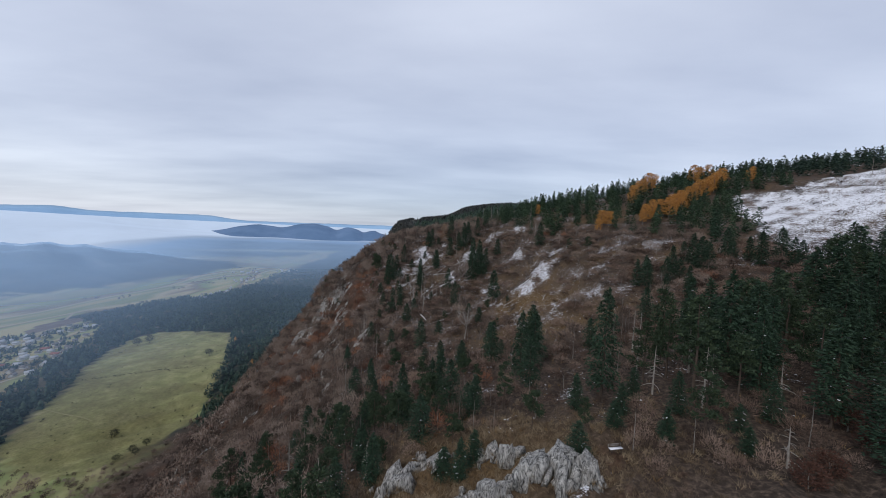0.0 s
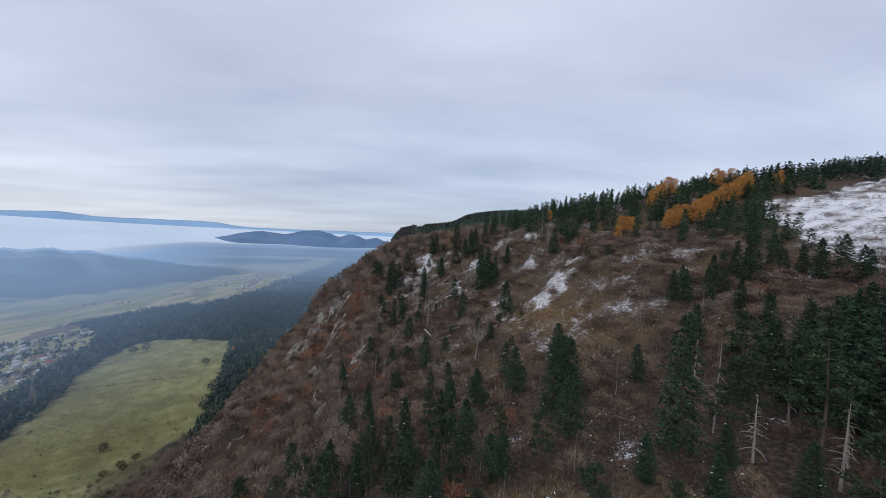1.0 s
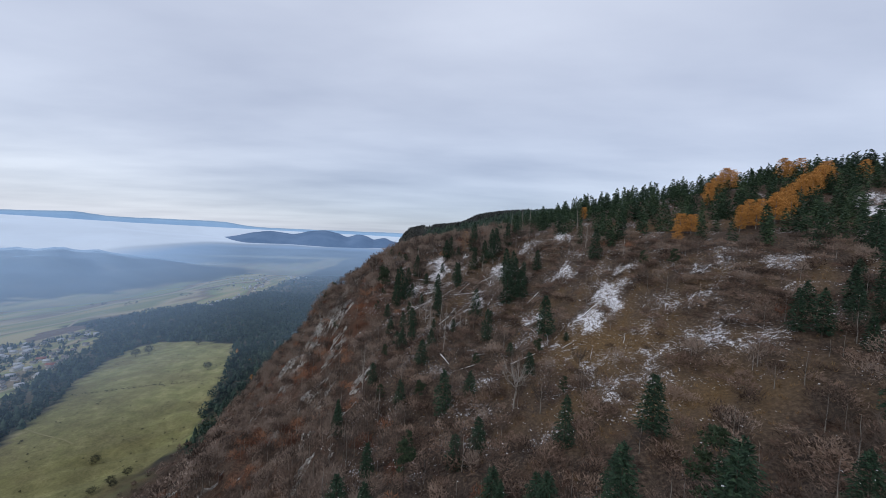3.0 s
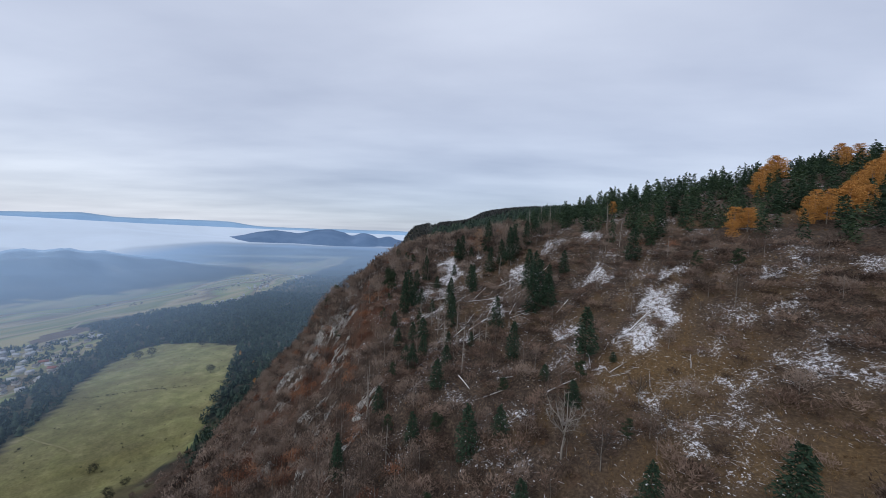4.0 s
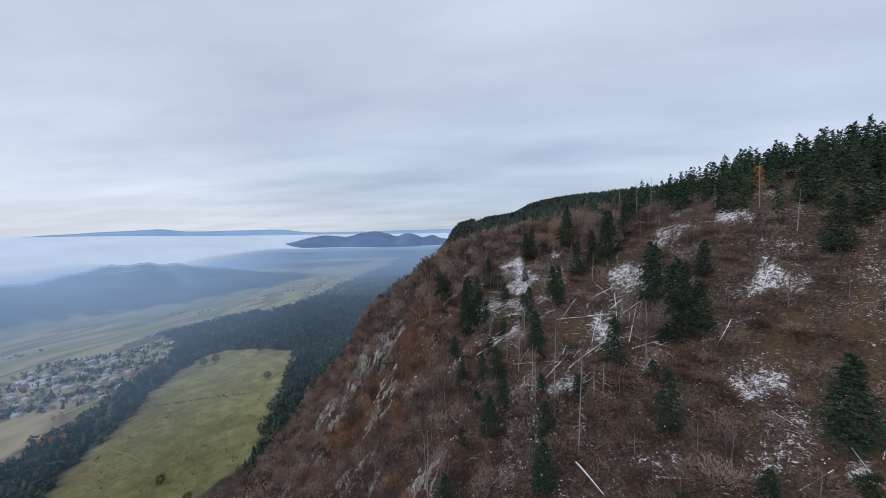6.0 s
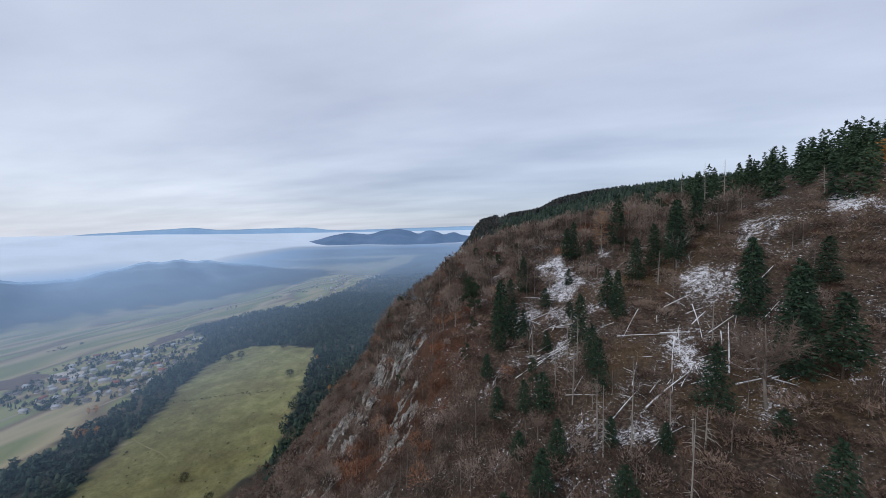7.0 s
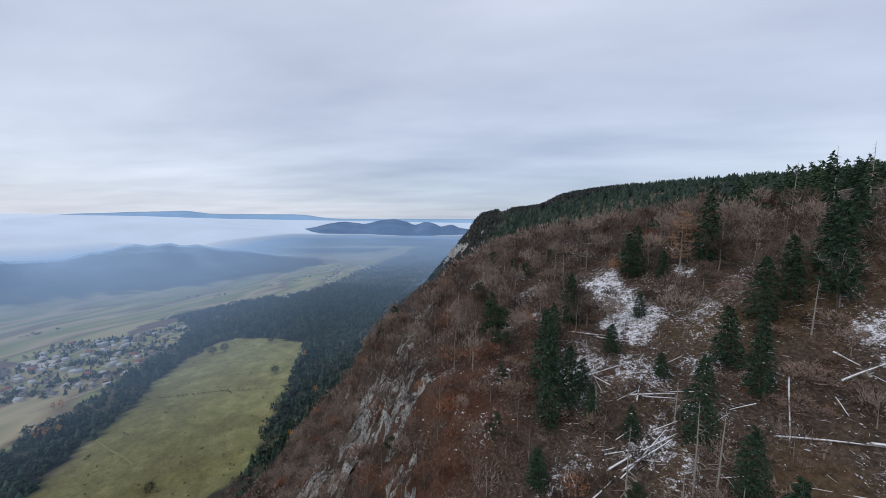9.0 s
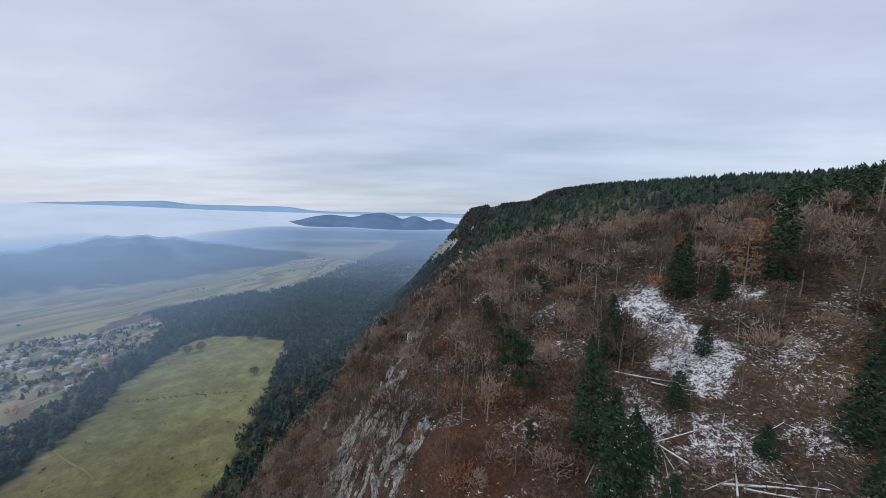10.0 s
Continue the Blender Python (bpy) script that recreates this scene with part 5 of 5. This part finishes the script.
keep = plateau_wood(fx2, fy2) & (rim_u(fx2, fy2) > -20)
head = keep & (fy2 > 830)
heap("head_forest", SPIRES + ROUND, fx2[head], fy2[head], rng.uniform(8, 12, head.sum()), MAT_HEAD, "dull brownish mixed wood on the far head of the scarp", "forest")
keep &= ~head
heap("plateau_forest", SPIRES + ROUND[:2], fx2[keep], fy2[keep], rng.uniform(7, 12, keep.sum()), MAT_FAR, "distant dark green forest covering the plateau", "forest")
cx2, cy2 = rng.uniform(-300, 60, 9500), rng.uniform(375, 1300, 9500)
uu = rim_u(cx2, cy2)
keep = (uu < 15) & (uu > -215) & (cy2 + 20 * ripple(cx2, cy2, 50, 3, 2) > 395)
for x, y, w, d, p in CLIFFS:
    keep &= np.hypot(cx2 - x, cy2 - y) > 0.75 * d + 2
head = keep & (cy2 > 790)
heap("scarp_wood", SPIRES + ROUND, cx2[head], cy2[head], rng.uniform(6, 11, head.sum()), MAT_HEAD, "dull mixed wood clinging to the distant scarp", "forest", wide=rng.uniform(8, 13, head.sum()))
keep &= ~head & (rng.rand(9500) < 0.8)
heap("scarp_conifers", SPIRES + ROUND, cx2[keep], cy2[keep], rng.uniform(7, 12, keep.sum()), MAT_FAR, "dark conifers on the scarp beyond the brow", "forest", wide=rng.uniform(8, 13, keep.sum()))

# ---- the valley: forest, meadow, village ----
rng = np.random.RandomState(31)
vx, vy = rng.uniform(-900, -120, 15000), rng.uniform(240, 1400, 15000)
keep = valley_wood(vx, vy)
vx, vy = vx[keep], vy[keep]
tall = rng.uniform(8, 13.5, len(vx))
heap("valley_forest", SPIRES + ROUND * 2, vx, vy, tall, MAT_FAR, "dark pine forest on the valley floor below the cliff", "forest", wide=tall * rng.uniform(1.0, 1.5, len(vx)))
vx, vy = rng.uniform(-900, -150, 3600), rng.uniform(1400, 3000, 3600)
keep = valley_wood(vx, vy)
tall = rng.uniform(6, 9, keep.sum())
heap("far_valley_forest", SPIRES, vx[keep], vy[keep], tall, MAT_FAR, "hazy pine forest further along the valley", "forest", wide=tall * 2.6)
hx, hy = rng.uniform(-2200, -1150, 4600), rng.uniform(500, 2200, 4600)
hz = height(hx, hy)
keep = (hz > -11) & (hz < 200) & (ripple(hx, hy, 170, 4, 24) < 0.35)
tall = rng.uniform(5, 8, keep.sum())
heap("hill_forest", SPIRES + ROUND * 2, hx[keep], hy[keep], tall, MAT_FAR, "forest covering the low hill across the valley", "forest", wide=tall * 2.4, sink=2.5)
# Trees with autumn colour at the foot of the slope.
OCHRE = [(-304, 551), (-312, 562), (-417, 688), (-412, 682), (-351, 623), (-638, 461), (-632, 466), (-568, 417), (-560, 424), (-574, 411), (-580, 418), (-283, 470), (-270, 452)]
LOW_LARCH = mesh_from("crown", *far_round(700, 90), mats=[MAT_LARCH])
LOW_STEM = mesh_from("trunk", *trunk_shape(0.5, 0.02, 5, 5), mats=[MAT_TRUNK])
for x, y in OCHRE:
    tree("autumn_tree", x, y, rng.uniform(0, 360), rng.uniform(9, 12), LOW_STEM, LOW_LARCH, "orange autumn tree at the edge of the pine forest", "tree", "autumn trees in the valley")

BUSHES = [(-532, 738, 15), (-416, 608, 15), (-376, 388, 11), (-585, 678, 18), (-594, 660, 17), (-483, 746, 14), (-470, 752, 12), (-322, 352, 9), (-312, 345, 8), (-330, 342, 8), (-318, 365, 9)]
BUSH_CROWN = mesh_from("crown", *far_round(710, 420), mats=[MAT_SHRUB])
for x, y, s in BUSHES:
    tree("meadow_bush", x, y, rng.uniform(0, 360), s, LOW_STEM, BUSH_CROWN, "dark round bush standing alone on the green meadow", "bush", "bushes on the meadow", 1.6)
bx, by = rng.uniform(-640, -300, 900), rng.uniform(300, 770, 900)
keep = inside(bx, by, MEADOW) & (rng.rand(900) < np.clip(0.16 + 0.6 * ripple(bx, by, 90, 3, 14) + 0.7 * bump(bx, by, -360, 420, 50, 70), 0, 1))
lx = np.concatenate([np.linspace(-540, -370, 60), bx[keep]])
ly = np.concatenate([np.interp(np.linspace(-540, -370, 60), [-533, -463, -373], [506, 541, 569]) + rng.normal(size=60) * 1.5, by[keep]])
okay = inside(lx, ly, MEADOW) & (rng.rand(len(lx)) < 0.8)
bx, by, keep = lx[okay], ly[okay], np.ones(okay.sum(), bool)
heap("meadow_scrub", ROUND, bx[keep], by[keep], rng.uniform(1.0, 2.6, keep.sum()), MAT_SHRUB, "low scrub and molehills dotted over the meadow", "scrub", wide=rng.uniform(2.0, 4.5, keep.sum()))
# Grey-brown bare trees along the foot of the slope.
fx3, fy3 = rng.uniform(-440, -160, 2000), rng.uniform(200, 480, 2000)
u3 = rim_u(fx3, fy3)
keep = (u3 > -325) & (u3 < -150) & ~inside(fx3, fy3, MEADOW) & (fy3 < 435 + 30 * ripple(fx3, fy3, 60, 2, 3)) & (fy3 > 230)
heap("foot_thicket", FAR_BROOMS, fx3[keep], fy3[keep], rng.uniform(4.5, 8, keep.sum()), MAT_TWIG, "bare brown trees along the foot of the slope", "thicket", wide=rng.uniform(5, 8.5, keep.sum()))


def house(x, y, turn, length, width, wall_h, roof_mat, rng):
    ob = new("house")
    ob.matrix_basis = pose(x, y, at_ground(x, y, 0.2), 0, 0, turn)
    l, w, rise = length / 2, width / 2, width * 0.36
    v = [(-l, -w, 0), (l, -w, 0), (l, w, 0), (-l, w, 0), (-l, -w, wall_h), (l, -w, wall_h), (l, w, wall_h), (-l, w, wall_h), (-l, 0, wall_h + rise), (l, 0, wall_h + rise)]
    f = [(0, 1, 5), (0, 5, 4), (2, 3, 7), (2, 7, 6), (1, 2, 6), (1, 6, 5), (5, 6, 9), (3, 0, 4), (3, 4, 7), (7, 4, 8)]
    part("wall", v, f, MAT_WALL, ob)
    e, th = 0.6, 0.3
    for s in (1, -1):
        drop = rise * (w + e) / w
        top = [(-l - e, 0, wall_h + rise + 0.1), (l + e, 0, wall_h + rise + 0.1), (l + e, s * (w + e), wall_h + rise - drop + 0.1), (-l - e, s * (w + e), wall_h + rise - drop + 0.1)]
        vv = top + [(a, b, c + th) for a, b, c in top]
        part("roof", vv, tris_of([(0, 1, 2, 3), (4, 7, 6, 5), (0, 4, 5, 1), (1, 5, 6, 2), (2, 6, 7, 3), (3, 7, 4, 0)]), roof_mat, ob)
    cx, cz = l * 0.4, wall_h + rise
    vv = [(cx + a * 0.4, b * 0.4 + 0.5, cz + c) for c in (-0.8, 1.1) for a, b in ((-1, -1), (1, -1), (1, 1), (-1, 1))]
    part("chimney", vv, tris_of([(0, 1, 5, 4), (1, 2, 6, 5), (2, 3, 7, 6), (3, 0, 4, 7), (4, 5, 6, 7)]), MAT_TILE, ob)
    return ob


MODELS = []
for k, (l, w, h, m, word) in enumerate(((8.5, 6.5, 3.6, MAT_TILE, "grey"), (9, 6.5, 3.8, MAT_PALE, "frost-pale"), (7.5, 6, 3.4, MAT_TILE, "grey"), (12, 7, 4, MAT_REDTILE, "red"), (16, 8, 4.5, MAT_PALE, "frost-pale"))):
    MODELS.append(tagged(house(-760 - 26 * k, 520 + 34 * k, 20 + 60 * k, l, w, h, m, rng), "white-walled village house with a %s gabled roof" % word, "house", group="village houses"))
# The village fills a pocket between the forest and the fields; more houses stand further up the valley.
placed = [(-760 - 26 * k, 520 + 34 * k) for k in range(5)]


def add_house(x, y, choice, apart):
    if min(math.hypot(x - a, y - b) for a, b in placed) < apart:
        return
    placed.append((x, y))
    copy_thing(MODELS[choice], pose(x, y, at_ground(x, y, 0.2), 0, 0, rng.choice([20, 110, 35, 65]) + rng.uniform(-8, 8)))


for k in range(420):
    x, y = rng.uniform(-955, -636), rng.uniform(440, 824)
    if len(placed) < 112 and inside(np.array([x]), np.array([y]), VILLAGE)[0] and ripple(np.array([x]), np.array([y]), 60, 2, 33)[0] > -0.25:
        add_house(x, y, rng.choice([0, 1, 2, 3, 4], p=[.34, .33, .2, .07, .06]), 14)
for cx, cy, sx, sy, count in ((-806, 1200, 14, 45, 26), (-890, 1525, 34, 50, 26), (-880, 1950, 30, 70, 24), (-1000, 1700, 50, 90, 14), (-1050, 2300, 120, 140, 26)):
    for k in range(count):
        add_house(cx + rng.normal() * sx, cy + rng.normal() * sy, rng.choice([0, 1, 2, 4], p=[.2, .4, .2, .2]), 20)
gx4, gy4 = rng.uniform(-960, -630, 5200), rng.uniform(430, 830, 5200)
keep = inside(gx4, gy4, VILLAGE) & (rng.rand(5200) < 0.3 + 1.1 * np.clip(ripple(gx4, gy4, 45, 3, 35), -0.3, 1))
pa = np.array(placed)
keep &= np.array([np.min(np.hypot(pa[:, 0] - a, pa[:, 1] - b)) > 8 for a, b in zip(gx4, gy4)])
heap("garden_trees", ROUND + SPIRES[:3], gx4[keep], gy4[keep], rng.uniform(4, 10, keep.sum()), MAT_FAR, "dark garden trees and hedges between village houses", "trees", wide=rng.uniform(5, 12, keep.sum()))
hx5, hy5 = rng.uniform(-1400, -850, 60), rng.uniform(500, 1900, 60)
hx5, hy5 = np.repeat(hx5, 7) + rng.normal(size=420) * 9, np.repeat(hy5, 7) + rng.normal(size=420) * 16
keep = (height(hx5, hy5) < -10) & (np.repeat(rng.rand(60), 7) < 0.3)
heap("field_hedges", ROUND, hx5[keep], hy5[keep], rng.uniform(4, 8, keep.sum()), MAT_SHRUB, "hedges and single trees between pale fields", "hedge", wide=rng.uniform(7, 14, keep.sum()))


def lane(name, points, width, label, material=MAT_TRACK):
    p = np.array(points, float)
    t = np.linspace(0, 1, 90)
    s = np.linspace(0, 1, len(p))
    x, y = np.interp(t, s, p[:, 0]), np.interp(t, s, p[:, 1])
    x, y = x + 0.3 * width * np.sin(t * 9), y + 0.3 * width * np.cos(t * 7)
    dx, dy = np.gradient(x), np.gradient(y)
    n = np.hypot(dx, dy)
    lx, ly, rx, ry = x - dy / n * width / 2, y + dx / n * width / 2, x + dy / n * width / 2, y - dx / n * width / 2
    v = np.concatenate([np.column_stack([lx, ly, height(lx, ly) + 0.35]), np.column_stack([rx, ry, height(rx, ry) + 0.35])])
    k = np.arange(89)
    ob = new(name, mesh_from(name, v, np.column_stack([k, k + 90, k + 91, k + 1]), False, [material]))
    tagged(ob, label, "track", kind="structure")


lane("track", [(-512, 426), (-466, 415), (-420, 404)], 1.6, "faint worn track across the green meadow", MAT_WORN)
lane("road", [(-745, 400), (-760, 500), (-810, 600), (-850, 700), (-900, 800), (-975, 900), (-940, 1040), (-860, 1180), (-850, 1300), (-930, 1700)], 6, "pale road through the village along the valley")
lane("field_road", [(-1295, 716), (-1308, 829), (-1284, 950), (-1213, 925), (-1066, 954)], 6, "pale field road between strips of crops")
def yard(name, cx, cy, rx, ry, material, label):
    """A flat bare patch with an uneven edge."""
    a = np.arange(40) * 6.283 / 40
    k = 1 + 0.18 * np.sin(3 * a + cx) + 0.1 * np.sin(7 * a + cy)
    x, y = np.append(cx + rx * k * np.cos(a), cx), np.append(cy + ry * k * np.sin(a), cy)
    v = np.column_stack([x, y, height(x, y) + 0.5])
    f = [(i, (i + 1) % 40, 40) for i in range(40)]
    tagged(new(name, mesh_from(name, v, f, False, [material])), label, "ground", kind="structure")


MAT_GRAVEL = plain_material("pale_gravel", (0.40, 0.36, 0.31), (0.56, 0.52, 0.46), 0.08)
MAT_PLOUGH = plain_material("ploughed_earth", (0.10, 0.07, 0.05), (0.17, 0.125, 0.095), 0.06)
yard("gravel_yard", -862, 562, 34, 20, MAT_GRAVEL, "pale gravel yard beside the village")
yard("ploughed_field", -915, 520, 45, 34, MAT_PLOUGH, "brown ploughed field at the village edge")
yard("ploughed_field_far", -900, 800, 26, 74, MAT_PLOUGH, "brown ploughed field between village and meadows")
lane("forest_road", [(-655, 445), (-648, 530), (-676, 596), (-745, 700)], 5, "pale lane along the forest edge")

# ---- lifted sheet with distance haze painted on, rising into a sea of fog ----
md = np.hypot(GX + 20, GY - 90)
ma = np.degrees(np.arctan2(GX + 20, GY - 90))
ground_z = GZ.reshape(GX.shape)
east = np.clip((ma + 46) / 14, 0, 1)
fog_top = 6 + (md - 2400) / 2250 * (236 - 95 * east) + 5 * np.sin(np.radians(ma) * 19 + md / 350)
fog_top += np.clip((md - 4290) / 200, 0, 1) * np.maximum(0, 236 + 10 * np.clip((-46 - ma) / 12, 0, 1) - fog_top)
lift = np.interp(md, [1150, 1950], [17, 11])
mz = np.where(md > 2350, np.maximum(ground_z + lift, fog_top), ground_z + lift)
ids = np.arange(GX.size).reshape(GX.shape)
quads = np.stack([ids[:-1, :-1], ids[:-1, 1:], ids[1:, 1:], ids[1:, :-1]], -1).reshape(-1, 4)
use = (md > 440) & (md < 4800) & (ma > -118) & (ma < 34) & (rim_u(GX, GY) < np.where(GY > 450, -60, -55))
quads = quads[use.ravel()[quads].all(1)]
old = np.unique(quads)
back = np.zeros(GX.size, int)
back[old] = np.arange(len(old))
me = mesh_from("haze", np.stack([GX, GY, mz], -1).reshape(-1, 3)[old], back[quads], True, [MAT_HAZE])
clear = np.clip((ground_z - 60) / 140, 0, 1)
# Painted haze: the sheet turns more opaque with distance from the hillside.
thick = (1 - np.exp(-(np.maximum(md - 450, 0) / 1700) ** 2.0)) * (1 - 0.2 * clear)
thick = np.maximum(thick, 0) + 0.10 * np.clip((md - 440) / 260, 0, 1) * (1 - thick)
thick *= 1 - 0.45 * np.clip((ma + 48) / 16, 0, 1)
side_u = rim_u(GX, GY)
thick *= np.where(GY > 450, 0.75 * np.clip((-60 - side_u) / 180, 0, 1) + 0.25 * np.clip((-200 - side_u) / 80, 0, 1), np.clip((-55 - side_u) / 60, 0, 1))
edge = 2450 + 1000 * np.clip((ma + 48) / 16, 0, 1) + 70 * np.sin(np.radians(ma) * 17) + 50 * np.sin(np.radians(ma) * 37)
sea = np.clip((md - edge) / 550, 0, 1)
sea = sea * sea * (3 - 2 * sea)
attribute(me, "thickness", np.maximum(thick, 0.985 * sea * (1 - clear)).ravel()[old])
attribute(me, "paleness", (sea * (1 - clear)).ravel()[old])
tagged(new("haze", me), "see-through sheet painted as bluish distance haze, thickening into a sea of fog", "haze", kind="structure")


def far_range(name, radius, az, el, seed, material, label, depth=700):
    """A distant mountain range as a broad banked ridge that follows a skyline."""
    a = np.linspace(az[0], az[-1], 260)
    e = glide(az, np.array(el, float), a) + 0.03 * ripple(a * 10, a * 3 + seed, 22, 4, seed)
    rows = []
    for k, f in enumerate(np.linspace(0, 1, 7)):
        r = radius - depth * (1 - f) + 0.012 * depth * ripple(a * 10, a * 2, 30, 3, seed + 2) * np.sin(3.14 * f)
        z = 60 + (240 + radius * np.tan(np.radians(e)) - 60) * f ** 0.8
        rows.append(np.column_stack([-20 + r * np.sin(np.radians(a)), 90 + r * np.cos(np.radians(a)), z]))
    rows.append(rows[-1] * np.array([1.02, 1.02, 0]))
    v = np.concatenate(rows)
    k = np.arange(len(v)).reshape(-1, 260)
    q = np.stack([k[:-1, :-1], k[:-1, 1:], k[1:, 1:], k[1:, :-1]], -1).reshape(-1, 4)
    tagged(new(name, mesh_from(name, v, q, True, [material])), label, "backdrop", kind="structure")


# Backdrop ridges; their blue is aerial haze put into the material colour.
far_range("backdrop_range", 4230, [-46, -40, -37.6, -33.6, -31.3, -28.9, -25.5, -23, -20.8, -19, -17.5, -15.9, -14.4, -13.4, -11.3, -10.3, -6, 2], [-4.0, -2.6, -1.73, -1.19, -0.55, -0.19, -0.43, 0.15, 0.33, 0.0, -0.48, -0.03, -0.2, -0.67, -0.39, -0.81, -0.9, -1.2], 3, MAT_RANGE, "wooded mountains rising from the fog, distance haze painted in as dark blue", 500)
far_range("backdrop_far_range", 4690, [-110, -90, -75, -68, -66.3, -62.8, -59.5, -57, -54.8, -52.4, -49.5, -47, -41.7, -34.9, -31.3, -24, -16, -8.3, 5], [-1.5, -1.5, -1.3, -0.9, -0.7, -0.25, 0.25, 0.4, 0.6, 0.74, 0.9, 0.64, 0.69, 0.75, 0.36, 0.36, 0.5, 0.6, 0.3], 8, MAT_FAR_RANGE, "mountain range on the far horizon, distance haze painted in as pale blue", 120)

# ---- small things on the hill ----
bench = new("bench")
bench.matrix_basis = pose(21.9, 39.3, at_ground(21.9, 39.3, 0.02), 0, 0, 12)


def board(name, x0, x1, y0, y1, z0, z1, material, label=""):
    v = [(x, y, z) for z in (z0, z1) for x, y in ((x0, y0), (x1, y0), (x1, y1), (x0, y1))]
    return part(name, v, tris_of([(0, 3, 2, 1), (4, 5, 6, 7), (0, 1, 5, 4), (1, 2, 6, 5), (2, 3, 7, 6), (3, 0, 4, 7)]), material, bench, label)


for k in range(3):
    board("seat_slat", -0.9, 0.9, -0.22 + 0.16 * k, -0.09 + 0.16 * k, 0.42, 0.46, MAT_BENCH)
for k in range(2):
    board("back_slat", -0.9, 0.9, 0.27, 0.31, 0.58 + 0.18 * k, 0.71 + 0.18 * k, MAT_BENCH)
for sx in (-0.7, 0.62):
    board("leg", sx, sx + 0.08, -0.2, -0.1, 0, 0.42, MAT_TRUNK)
    board("leg", sx, sx + 0.08, 0.2, 0.3, 0, 0.9, MAT_TRUNK)
board("snow", -0.86, 0.86, -0.2, 0.22, 0.465, 0.5, MAT_SNOW, "thin snow on the seat")
tagged(bench, "weathered wooden bench dusted with snow by the crag", "bench")

mast = new("mast")
mast.location = (259, 208, at_ground(259, 208))
part("pole", *trunk_shape(11, 0.13, 3, 8, 0.0), MAT_DEAD, mast)
part("crossbar", *[(a, tris_of(b)) for a, b in [tube([(-0.9, 0, 9.8), (0.9, 0, 9.8)], [0.07, 0.07], 5)]][0], MAT_DEAD, mast)
tagged(mast, "thin pale mast standing at the snowy field", "mast")
